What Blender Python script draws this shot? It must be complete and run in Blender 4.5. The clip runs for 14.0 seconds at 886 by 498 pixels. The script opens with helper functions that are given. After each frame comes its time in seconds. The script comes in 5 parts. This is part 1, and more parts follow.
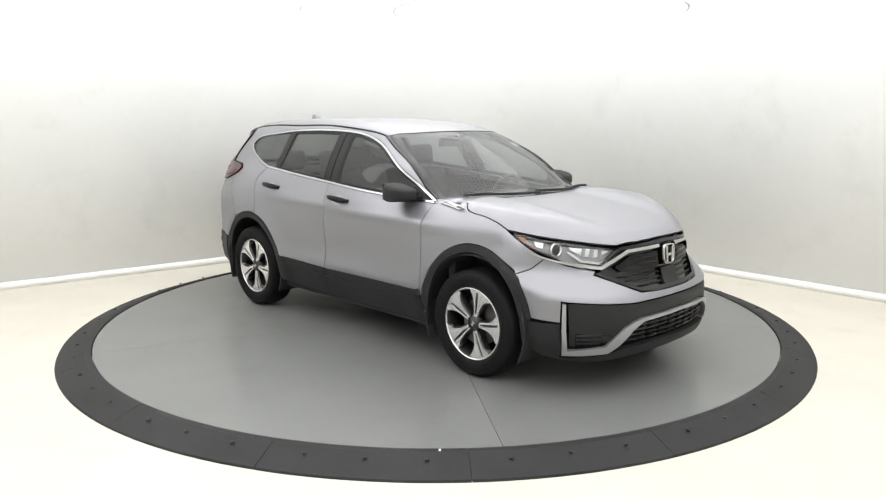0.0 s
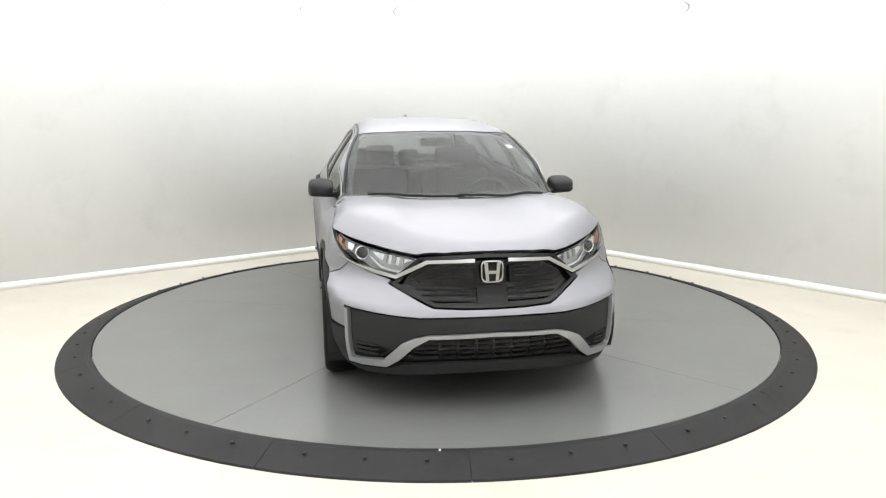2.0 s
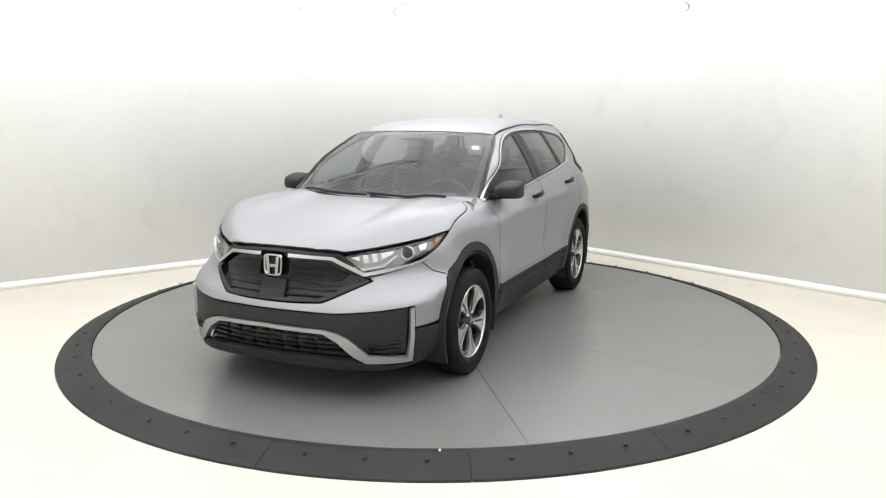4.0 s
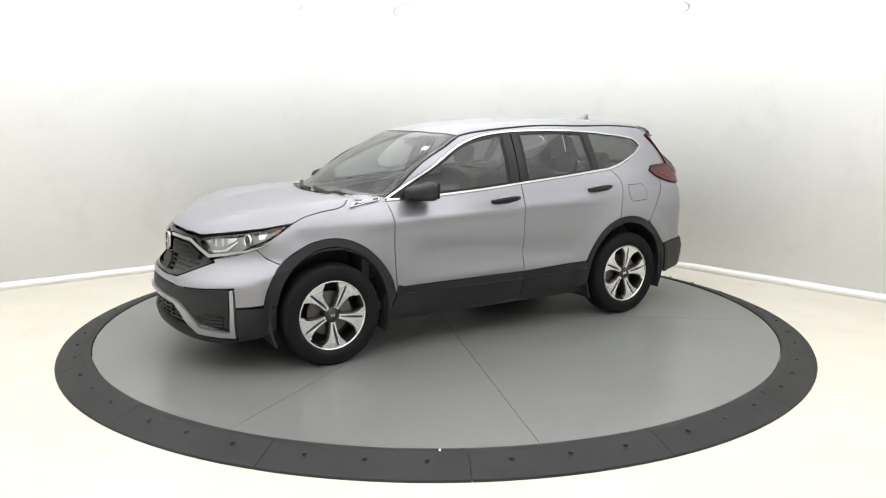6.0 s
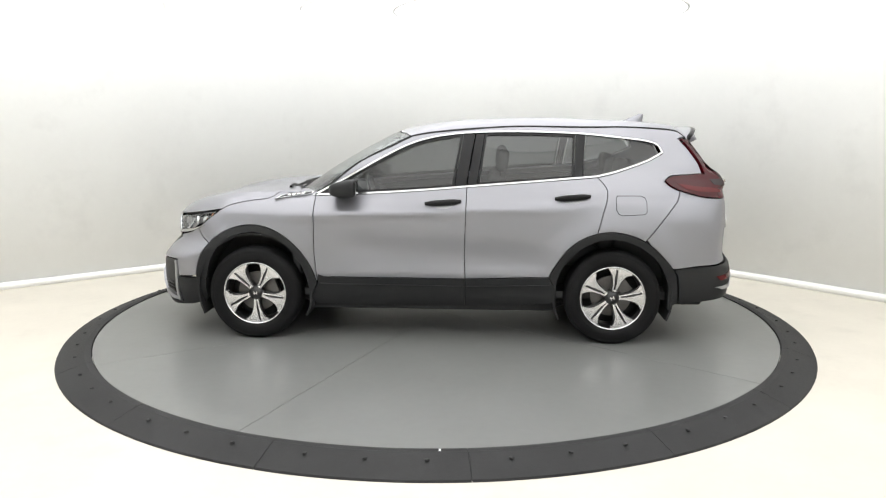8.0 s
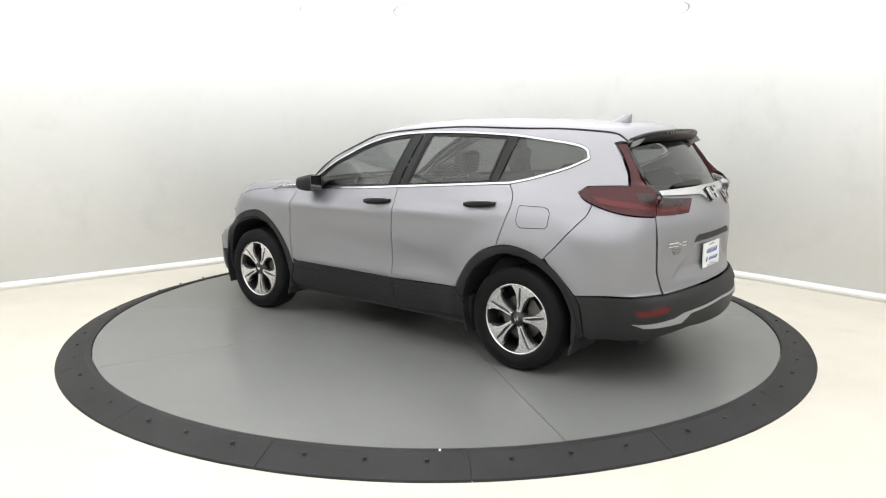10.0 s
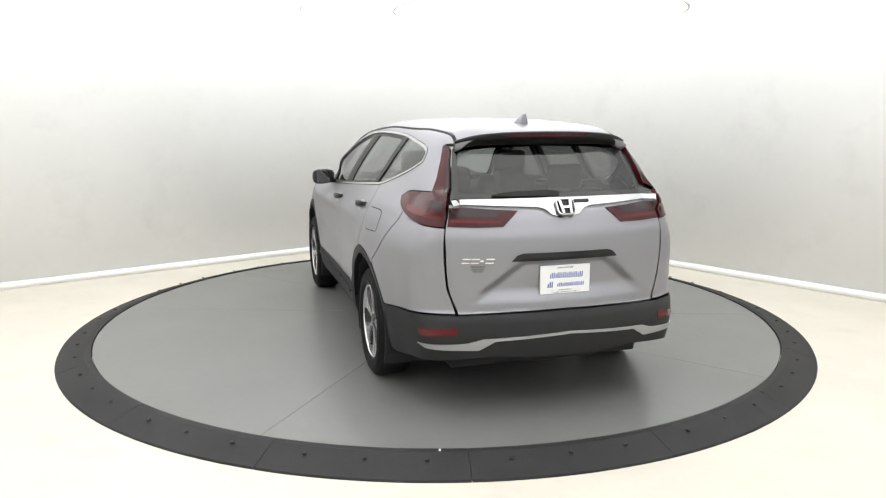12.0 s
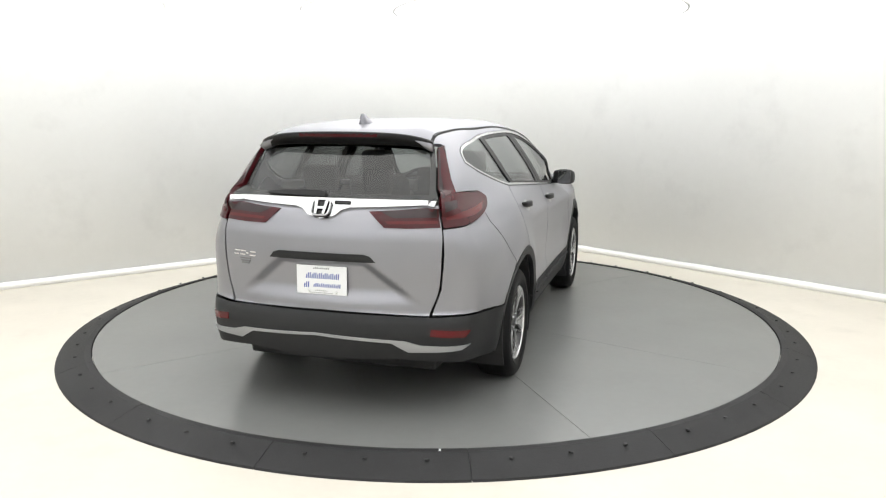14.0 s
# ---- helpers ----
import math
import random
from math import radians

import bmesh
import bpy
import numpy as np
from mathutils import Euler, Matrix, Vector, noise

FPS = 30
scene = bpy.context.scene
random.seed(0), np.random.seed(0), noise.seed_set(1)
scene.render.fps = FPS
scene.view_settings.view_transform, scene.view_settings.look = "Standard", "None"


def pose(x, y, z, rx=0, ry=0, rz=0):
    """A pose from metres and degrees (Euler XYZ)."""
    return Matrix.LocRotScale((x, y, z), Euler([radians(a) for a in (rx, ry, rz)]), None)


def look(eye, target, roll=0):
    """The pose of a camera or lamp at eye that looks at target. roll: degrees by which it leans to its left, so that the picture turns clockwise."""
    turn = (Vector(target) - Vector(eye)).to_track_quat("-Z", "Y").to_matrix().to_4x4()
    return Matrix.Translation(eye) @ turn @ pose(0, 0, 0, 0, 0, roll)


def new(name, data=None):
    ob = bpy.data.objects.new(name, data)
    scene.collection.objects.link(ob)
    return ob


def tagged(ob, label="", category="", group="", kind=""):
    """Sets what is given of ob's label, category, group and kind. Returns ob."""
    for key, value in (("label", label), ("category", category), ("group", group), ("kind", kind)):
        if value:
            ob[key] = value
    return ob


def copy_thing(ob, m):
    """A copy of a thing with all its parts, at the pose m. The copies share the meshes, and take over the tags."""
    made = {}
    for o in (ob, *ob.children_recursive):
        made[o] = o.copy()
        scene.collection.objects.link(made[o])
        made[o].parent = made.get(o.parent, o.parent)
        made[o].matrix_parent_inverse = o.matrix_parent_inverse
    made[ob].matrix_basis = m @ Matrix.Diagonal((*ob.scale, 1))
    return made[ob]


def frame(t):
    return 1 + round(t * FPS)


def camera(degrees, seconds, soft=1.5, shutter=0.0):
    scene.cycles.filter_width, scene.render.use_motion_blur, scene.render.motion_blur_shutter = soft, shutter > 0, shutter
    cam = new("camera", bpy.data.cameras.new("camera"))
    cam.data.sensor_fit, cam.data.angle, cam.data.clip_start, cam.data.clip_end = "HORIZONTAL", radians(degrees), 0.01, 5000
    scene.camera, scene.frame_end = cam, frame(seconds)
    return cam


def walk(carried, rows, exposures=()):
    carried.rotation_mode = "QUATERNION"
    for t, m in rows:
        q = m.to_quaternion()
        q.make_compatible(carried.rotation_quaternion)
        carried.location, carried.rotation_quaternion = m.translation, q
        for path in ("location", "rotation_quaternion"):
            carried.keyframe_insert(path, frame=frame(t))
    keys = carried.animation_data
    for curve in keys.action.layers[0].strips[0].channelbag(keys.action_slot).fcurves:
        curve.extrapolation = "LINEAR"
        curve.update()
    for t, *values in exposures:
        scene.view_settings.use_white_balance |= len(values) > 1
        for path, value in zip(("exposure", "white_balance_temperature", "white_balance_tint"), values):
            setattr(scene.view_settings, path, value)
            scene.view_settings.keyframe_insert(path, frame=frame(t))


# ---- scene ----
from mathutils.geometry import delaunay_2d_cdt

# Camera on a fixed stand, looking slightly down on the turntable
cam = camera(61.413, 14.0, soft=1.2)
EYE = (0.0, -6.2245, 1.6464)
AIM = (EYE[0] + 0.0077 * 6.0 * math.cos(-0.177), EYE[1] + 6.0 * math.cos(-0.177), EYE[2] + 6.0 * math.sin(-0.177))
walk(cam, [(0.0, look(EYE, AIM)), (14.0, look(EYE, AIM))], exposures=[(0.0, 0.0), (14.0, 0.0)])

world = bpy.data.worlds.new("world")
scene.world = world
world.use_nodes = True
world.node_tree.nodes["Background"].inputs[0].default_value = (0.9, 0.95, 1.0, 1)
world.node_tree.nodes["Background"].inputs[1].default_value = 0.1

LAMP_POWER = 2.6  # glow of the round overhead diffusers
CEILING_FILL = 1.66  # added fill glow of the unseen ceiling above them


# ---------------------------------------------------------------- materials
def material(name, color, rough=0.5, metal=0.0, coat=0.0, coat_rough=0.03, ior=1.5, noise_scale=0.0, noise_amount=0.0, bump=0.0, bump_scale=60.0,
             transmission=0.0, emission=0.0, rough_var=0.0, stain=0.0, stain_scale=1.5):
    m = bpy.data.materials.new(name)
    m.use_nodes = True
    nt = m.node_tree
    b = nt.nodes["Principled BSDF"]
    b.inputs["Base Color"].default_value = (*color, 1)
    b.inputs["Roughness"].default_value = rough
    b.inputs["Metallic"].default_value = metal
    b.inputs["Coat Weight"].default_value = coat
    b.inputs["Coat Roughness"].default_value = coat_rough
    b.inputs["IOR"].default_value = ior
    b.inputs["Transmission Weight"].default_value = transmission
    if emission:
        b.inputs["Emission Color"].default_value = (1, 1, 1, 1)
        b.inputs["Emission Strength"].default_value = emission
    co = nt.nodes.new("ShaderNodeTexCoord")
    if noise_amount or rough_var:
        big = nt.nodes.new("ShaderNodeTexNoise")
        big.inputs["Scale"].default_value = noise_scale
        big.inputs["Detail"].default_value = 6
        fine = nt.nodes.new("ShaderNodeTexNoise")
        fine.inputs["Scale"].default_value = noise_scale * 14
        fine.inputs["Detail"].default_value = 4
        nt.links.new(co.outputs["Object"], big.inputs["Vector"])
        nt.links.new(co.outputs["Object"], fine.inputs["Vector"])
        mix = nt.nodes.new("ShaderNodeMath")
        mix.operation = "MULTIPLY_ADD"
        mix.inputs[1].default_value = 0.35
        nt.links.new(fine.outputs[0], mix.inputs[0])
        nt.links.new(big.outputs[0], mix.inputs[2])
        if noise_amount:
            ramp = nt.nodes.new("ShaderNodeMapRange")
            ramp.inputs["From Min"].default_value, ramp.inputs["From Max"].default_value = 0.35, 1.0
            ramp.inputs["To Min"].default_value, ramp.inputs["To Max"].default_value = 1 - noise_amount, 1 + noise_amount
            nt.links.new(mix.outputs[0], ramp.inputs[0])
            tint = nt.nodes.new("ShaderNodeVectorMath")
            tint.operation = "SCALE"
            tint.inputs[0].default_value = color
            nt.links.new(ramp.outputs[0], tint.inputs["Scale"])
            last = tint
            if stain:
                blot = nt.nodes.new("ShaderNodeTexNoise")
                blot.inputs["Scale"].default_value = stain_scale
                blot.inputs["Detail"].default_value = 5
                blot.inputs["Roughness"].default_value = 0.62
                nt.links.new(co.outputs["Object"], blot.inputs["Vector"])
                cut = nt.nodes.new("ShaderNodeMapRange")
                cut.inputs["From Min"].default_value, cut.inputs["From Max"].default_value = 0.56, 0.72
                cut.inputs["To Min"].default_value, cut.inputs["To Max"].default_value = 1.0, 1.0 - stain
                nt.links.new(blot.outputs[0], cut.inputs[0])
                last = nt.nodes.new("ShaderNodeVectorMath")
                last.operation = "SCALE"
                nt.links.new(tint.outputs[0], last.inputs[0])
                nt.links.new(cut.outputs[0], last.inputs["Scale"])
            nt.links.new(last.outputs[0], b.inputs["Base Color"])
        if rough_var:
            r2 = nt.nodes.new("ShaderNodeMapRange")
            r2.inputs["From Min"].default_value, r2.inputs["From Max"].default_value = 0.35, 1.0
            r2.inputs["To Min"].default_value, r2.inputs["To Max"].default_value = max(rough - rough_var, 0.02), rough + rough_var
            nt.links.new(mix.outputs[0], r2.inputs[0])
            nt.links.new(r2.outputs[0], b.inputs["Roughness"])
    if bump:
        n = nt.nodes.new("ShaderNodeTexNoise")
        n.inputs["Scale"].default_value = bump_scale
        n.inputs["Detail"].default_value = 5
        nt.links.new(co.outputs["Object"], n.inputs["Vector"])
        bp = nt.nodes.new("ShaderNodeBump")
        bp.inputs["Strength"].default_value = bump
        bp.inputs["Distance"].default_value = 0.004
        nt.links.new(n.outputs[0], bp.inputs["Height"])
        nt.links.new(bp.outputs[0], b.inputs["Normal"])
    return m


def pane(name, tint, ior, rough):
    """Thin glass: tinted see-through with a gloss that grows towards grazing angles."""
    m = bpy.data.materials.new(name)
    m.use_nodes = True
    nt = m.node_tree
    nt.nodes.clear()
    out = nt.nodes.new("ShaderNodeOutputMaterial")
    mix = nt.nodes.new("ShaderNodeMixShader")
    see = nt.nodes.new("ShaderNodeBsdfTransparent")
    see.inputs[0].default_value = (*tint, 1)
    gloss = nt.nodes.new("ShaderNodeBsdfGlossy")
    gloss.inputs["Roughness"].default_value = rough
    edge = nt.nodes.new("ShaderNodeLayerWeight")
    edge.inputs["Blend"].default_value = 0.5
    steep = nt.nodes.new("ShaderNodeMath")
    steep.operation = "POWER"
    steep.inputs[1].default_value = 5.0
    nt.links.new(edge.outputs["Facing"], steep.inputs[0])
    base = ((ior - 1) / (ior + 1)) ** 2 * 1.6
    amount = nt.nodes.new("ShaderNodeMath")
    amount.operation = "MULTIPLY_ADD"
    amount.inputs[1].default_value = 1 - base
    amount.inputs[2].default_value = base
    nt.links.new(steep.outputs[0], amount.inputs[0])
    nt.links.new(amount.outputs[0], mix.inputs[0])
    nt.links.new(see.outputs[0], mix.inputs[1])
    nt.links.new(gloss.outputs[0], mix.inputs[2])
    nt.links.new(mix.outputs[0], out.inputs[0])
    return m


M = {
    "wall": material("white_wall_paint", (0.925, 0.935, 0.93), 0.6, noise_scale=0.9, noise_amount=0.03, stain=0.05, stain_scale=1.7, bump=0.05, bump_scale=25),
    "floor": material("cream_floor_paint", (0.60, 0.565, 0.495), 0.5, noise_scale=1.6, noise_amount=0.06, stain=0.06, stain_scale=2.6, bump=0.08, bump_scale=14),
    "skirting": material("white_skirting_paint", (0.88, 0.88, 0.86), 0.6, noise_scale=3, noise_amount=0.04, bump=0.1),
    "ceiling": material("ceiling_fill_glow", (0.82, 0.82, 0.81), 0.8, noise_scale=2, noise_amount=0.02, emission=CEILING_FILL),
    "disc": material("grey_turntable_paint", (0.172, 0.175, 0.170), 0.26, noise_scale=1.3, noise_amount=0.05, rough_var=0.015, stain=0.03, stain_scale=2.0),
    "rubber_ramp": material("black_ramp_rubber", (0.024, 0.024, 0.025), 0.6, ior=1.3, noise_scale=2.2, noise_amount=0.22, bump=0.25, bump_scale=120),
    "diffuser": material("glowing_fabric", (0.9, 0.9, 0.9), 0.8, emission=LAMP_POWER),
    "lamp_frame": material("white_lamp_frame", (0.8, 0.8, 0.8), 0.5, noise_scale=4, noise_amount=0.03),
    "paint": material("silver_metallic_paint", (0.275, 0.275, 0.30), 0.40, metal=0.7, coat=0.25, coat_rough=0.2, noise_scale=300, noise_amount=0.05, bump=0.0),
    "gap": material("black_inner_metal", (0.012, 0.012, 0.013), 0.8, noise_scale=5, noise_amount=0.1),
    "cladding": material("dark_grey_plastic", (0.021, 0.0215, 0.0225), 0.55, ior=1.3, noise_scale=6, noise_amount=0.12, bump=0.12, bump_scale=400),
    "gloss_black": material("gloss_black_plastic", (0.006, 0.006, 0.0065), 0.10, ior=1.38, noise_scale=4, noise_amount=0.1),
    "satin_black": material("satin_black_plastic", (0.009, 0.009, 0.0095), 0.4, ior=1.3, noise_scale=6, noise_amount=0.1),
    "chrome": material("bright_chrome", (0.50, 0.505, 0.51), 0.20, metal=1.0, noise_scale=5, noise_amount=0.03),
    "satin_silver": material("satin_silver_trim", (0.34, 0.345, 0.36), 0.38, metal=0.6, noise_scale=8, noise_amount=0.04),
    "glass": pane("clear_window_glass", (0.70, 0.74, 0.74), 1.5, 0.08),
    "tinted": pane("dark_tinted_glass", (0.35, 0.365, 0.365), 1.5, 0.03),
    "red_lens": material("dark_red_lens", (0.048, 0.0035, 0.006), 0.12, ior=1.4, noise_scale=30, noise_amount=0.10),
    "red_bright": material("red_reflector", (0.095, 0.007, 0.009), 0.18, ior=1.4, noise_scale=80, noise_amount=0.15, bump=0.15, bump_scale=300),
    "smoke_lens": material("smoked_lens", (0.03, 0.018, 0.02), 0.12, ior=1.4, noise_scale=30, noise_amount=0.10),
    "amber": material("amber_reflector", (0.42, 0.15, 0.045), 0.25, coat=0.5, noise_scale=60, noise_amount=0.12),
    "lamp_dark": material("lamp_inner_grey", (0.38, 0.38, 0.39), 0.4, metal=0.15, noise_scale=20, noise_amount=0.1),
    "lamp_silver": material("lamp_reflector", (0.75, 0.76, 0.78), 0.15, metal=0.9, noise_scale=20, noise_amount=0.05),
    "cover": pane("clear_lamp_cover", (0.93, 0.94, 0.95), 1.40, 0.03),
    "tyre": material("tyre_rubber", (0.0075, 0.0075, 0.008), 0.65, ior=1.25, noise_scale=7, noise_amount=0.2, bump=0.15, bump_scale=90),
    "rim": material("machined_alloy", (0.66, 0.66, 0.67), 0.25, metal=0.85, noise_scale=25, noise_amount=0.05),
    "rim_dark": material("black_alloy_paint", (0.014, 0.014, 0.015), 0.35, metal=0.0, coat=0.15, noise_scale=12, noise_amount=0.1),
    "brake": material("brake_metal", (0.13, 0.125, 0.12), 0.45, metal=0.6, noise_scale=15, noise_amount=0.15),
    "seat": material("grey_seat_fabric", (0.055, 0.057, 0.06), 0.85, noise_scale=30, noise_amount=0.2, bump=0.3, bump_scale=250),
    "trim": material("dark_cabin_plastic", (0.03, 0.031, 0.033), 0.6, noise_scale=8, noise_amount=0.15, bump=0.15, bump_scale=200),
    "headliner": material("light_grey_headliner", (0.42, 0.42, 0.41), 0.9, noise_scale=20, noise_amount=0.06),
    "white_sign": material("white_plate", (0.80, 0.81, 0.82), 0.35, noise_scale=10, noise_amount=0.03),
    "blue_ink": material("blue_print", (0.05, 0.09, 0.35), 0.5, noise_scale=30, noise_amount=0.1),
    "grey_ink": material("grey_print", (0.16, 0.16, 0.17), 0.5, noise_scale=30, noise_amount=0.1),
    "mirror": material("tinted_mirror", (0.16, 0.165, 0.17), 0.03, metal=1.0, noise_scale=2, noise_amount=0.02),
    "silver_letter": material("bright_letter_chrome", (0.85, 0.85, 0.86), 0.18, metal=0.9, noise_scale=30, noise_amount=0.03),
}


# ---------------------------------------------------------------- mesh helpers
def to_mesh(name, bm, mat, smooth=True):
    me = bpy.data.meshes.new(name)
    bm.normal_update()
    bm.to_mesh(me)
    bm.free()
    for pl in me.polygons:
        pl.use_smooth = smooth
    me.materials.append(M[mat])
    return me


def part(name, bm, mat, parent, label="", smooth=False):
    """Links a bmesh as one mesh object under a thing or a part."""
    ob = new(name, to_mesh(name, bm, mat, smooth))
    ob.parent = parent
    return tagged(ob, label)


def box(bm, x0, x1, y0, y1, z0, z1, bevel=0.0, m=None):
    out = bmesh.ops.create_cube(bm, size=1.0)["verts"]
    bmesh.ops.transform(bm, verts=out, matrix=Matrix.LocRotScale(((x0 + x1) / 2, (y0 + y1) / 2, (z0 + z1) / 2), None,
                                                                 (abs(x1 - x0), abs(y1 - y0), abs(z1 - z0))))
    if bevel:
        es = list({e for v in out for e in v.link_edges})
        res = bmesh.ops.bevel(bm, geom=es, offset=bevel, segments=3, affect="EDGES", profile=0.5)
        out = list({v for v in res["verts"]} | {v for v in out if v.is_valid})
    if m is not None:
        bmesh.ops.transform(bm, verts=[v for v in out if v.is_valid], matrix=m)
    return bm


def spin(bm, profile, n=48, m=None, closed=False):
    """A turned solid: profile of (radius, height) pairs round the z axis."""
    rings = []
    for r, h in profile:
        rings.append([bm.verts.new((r * math.cos(2 * math.pi * i / n), r * math.sin(2 * math.pi * i / n), h)) for i in range(n)] if r > 1e-5
                     else [bm.verts.new((0, 0, h))])
    pairs = list(zip(rings, rings[1:])) + ([(rings[-1], rings[0])] if closed else [])
    for a, b in pairs:
        for i in range(n):
            j = (i + 1) % n
            if len(a) == 1 and len(b) > 1:
                bm.faces.new((a[0], b[i], b[j]))
            elif len(b) == 1 and len(a) > 1:
                bm.faces.new((a[i], b[0], a[j]))
            elif len(a) > 1:
                bm.faces.new((a[i], b[i], b[j], a[j]))
    if m is not None:
        bmesh.ops.transform(bm, verts=[v for r in rings for v in r], matrix=m)
    bmesh.ops.recalc_face_normals(bm, faces=bm.faces)
    return bm


def prism(bm, outline, z0, z1, m=None, bevel=0.0):
    """An upright solid over a flat outline of (x, y) pairs."""
    lo = [bm.verts.new((x, y, z0)) for x, y in outline]
    hi = [bm.verts.new((x, y, z1)) for x, y in outline]
    n = len(outline)
    fs = [bm.faces.new(lo[::-1]), bm.faces.new(hi)]
    for i in range(n):
        fs.append(bm.faces.new((lo[i], lo[(i + 1) % n], hi[(i + 1) % n], hi[i])))
    if m is not None:
        bmesh.ops.transform(bm, verts=lo + hi, matrix=m)
    bmesh.ops.recalc_face_normals(bm, faces=fs)
    if bevel:
        bmesh.ops.bevel(bm, geom=list(fs[1].edges), offset=bevel, segments=2, affect="EDGES", profile=0.5)
    return bm


# ---------------------------------------------------------------- the studio
FLOOR_Z = -0.07
DISC_R, RING_R = 2.697, 2.938


def rounded_loop(corners, n=14):
    """A closed plan outline: corners (x, y, radius) rounded off."""
    out = []
    k = len(corners)
    for i in range(k):
        x, y, r = corners[i]
        p0, p1, p2 = Vector(corners[i - 1][:2]), Vector((x, y)), Vector(corners[(i + 1) % k][:2])
        a, b = (p0 - p1).normalized(), (p2 - p1).normalized()
        half = a.angle(b) / 2
        c = p1 + (a + b).normalized() * (r / math.sin(half))
        s, e = p1 + a * (r / math.tan(half)) - c, p1 + b * (r / math.tan(half)) - c
        turn = math.atan2(s.x * e.y - s.y * e.x, s.dot(e))
        for j in range(n + 1):
            t = turn * j / n
            out.append((c.x + s.x * math.cos(t) - s.y * math.sin(t), c.y + s.x * math.sin(t) + s.y * math.cos(t)))
    return out


ROOM = rounded_loop([(-6.6, -0.61, 1.2), (0.512, 4.745, 1.6), (5.6, -1.118, 1.2), (5.6, -8.2, 1.0), (-6.6, -8.2, 1.0)])
# The ceiling is out of view; its height is set for even wall light.
CEILING_Z = 5.6


def outset(loop, d):
    n = len(loop)
    out = []
    for i in range(n):
        a, b = Vector(loop[i - 1]), Vector(loop[(i + 1) % n])
        t = (b - a).normalized()
        out.append((loop[i][0] - t.y * d, loop[i][1] + t.x * d))
    return out


def wall_band(name, z0, z1, inner, outer, mat):
    bm = bmesh.new()
    n = len(inner)
    q = [[bm.verts.new((*loop[i], z)) for i in range(n)] for loop, z in ((inner, z0), (inner, z1), (outer, z1), (outer, z0))]
    for k in range(4):
        for i in range(n):
            bm.faces.new((q[k][i], q[(k + 1) % 4][i], q[(k + 1) % 4][(i + 1) % n], q[k][(i + 1) % n]))
    bmesh.ops.recalc_face_normals(bm, faces=bm.faces)
    return new(name, to_mesh(name, bm, mat))


def build_studio():
    w = wall_band("wall_studio", FLOOR_Z - 0.1, CEILING_Z + 0.1, ROOM, outset(ROOM, 0.15), "wall")
    tagged(w, "white painted curved studio wall with faint scuffs", "wall", kind="structure")
    b = wall_band("baseboard", FLOOR_Z, FLOOR_Z + 0.075, outset(ROOM, -0.018), outset(ROOM, -0.001), "skirting")
    tagged(b, "white painted baseboard along the studio wall", "baseboard", kind="structure")
    bm = bmesh.new()
    prism(bm, outset(ROOM, 0.1), FLOOR_Z - 0.1, FLOOR_Z)
    tagged(new("floor", to_mesh("floor", bm, "floor", False)), "cream painted concrete floor with faint stains", "floor", kind="structure")
    # The unseen ceiling glows as an added source of even fill light.
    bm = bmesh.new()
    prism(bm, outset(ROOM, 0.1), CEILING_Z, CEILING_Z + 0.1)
    tagged(new("ceiling", to_mesh("ceiling", bm, "ceiling", False)), "plain white ceiling out of view, with an added even fill glow", "ceiling", kind="structure")
    for x, y, z, r in ((-2.6, -0.6, 2.45, 0.6), (-0.3, 1.0, 2.6, 0.96), (0.8, -0.07, 2.45, 1.15)):
        lamp = tagged(new("ceiling_lamp"), "large round white fabric ceiling lamp, glowing", "ceiling lamp", "overhead studio lamps")
        lamp.location = (x, y, z)
        bm = bmesh.new()
        spin(bm, [(0, 0.0), (r * 0.985, 0.0), (r * 0.985, 0.05), (0, 0.05)], 72)
        part("diffuser", bm, "diffuser", lamp, smooth=True)
        bm = bmesh.new()
        spin(bm, [(r * 0.987, -0.004), (r, -0.004), (r, 0.056), (r * 0.987, 0.056)], 72, closed=True)
        part("frame", bm, "lamp_frame", lamp)
        for k in range(3):
            bm = bmesh.new()
            a = 2 * math.pi * k / 3
            spin(bm, [(0, 0.045), (0.008, 0.045), (0.008, CEILING_Z - z), (0, CEILING_Z - z)], 8, pose(r * 0.6 * math.cos(a), r * 0.6 * math.sin(a), 0))
            part("hanger", bm, "lamp_frame", lamp)


# ---------------------------------------------------------------- the turntable
JOINTS = (-145.0, -109.3, -37.0, 35.0, 70.8, 142.9)  # joints between the plates of the disc, in degrees from the car's heading


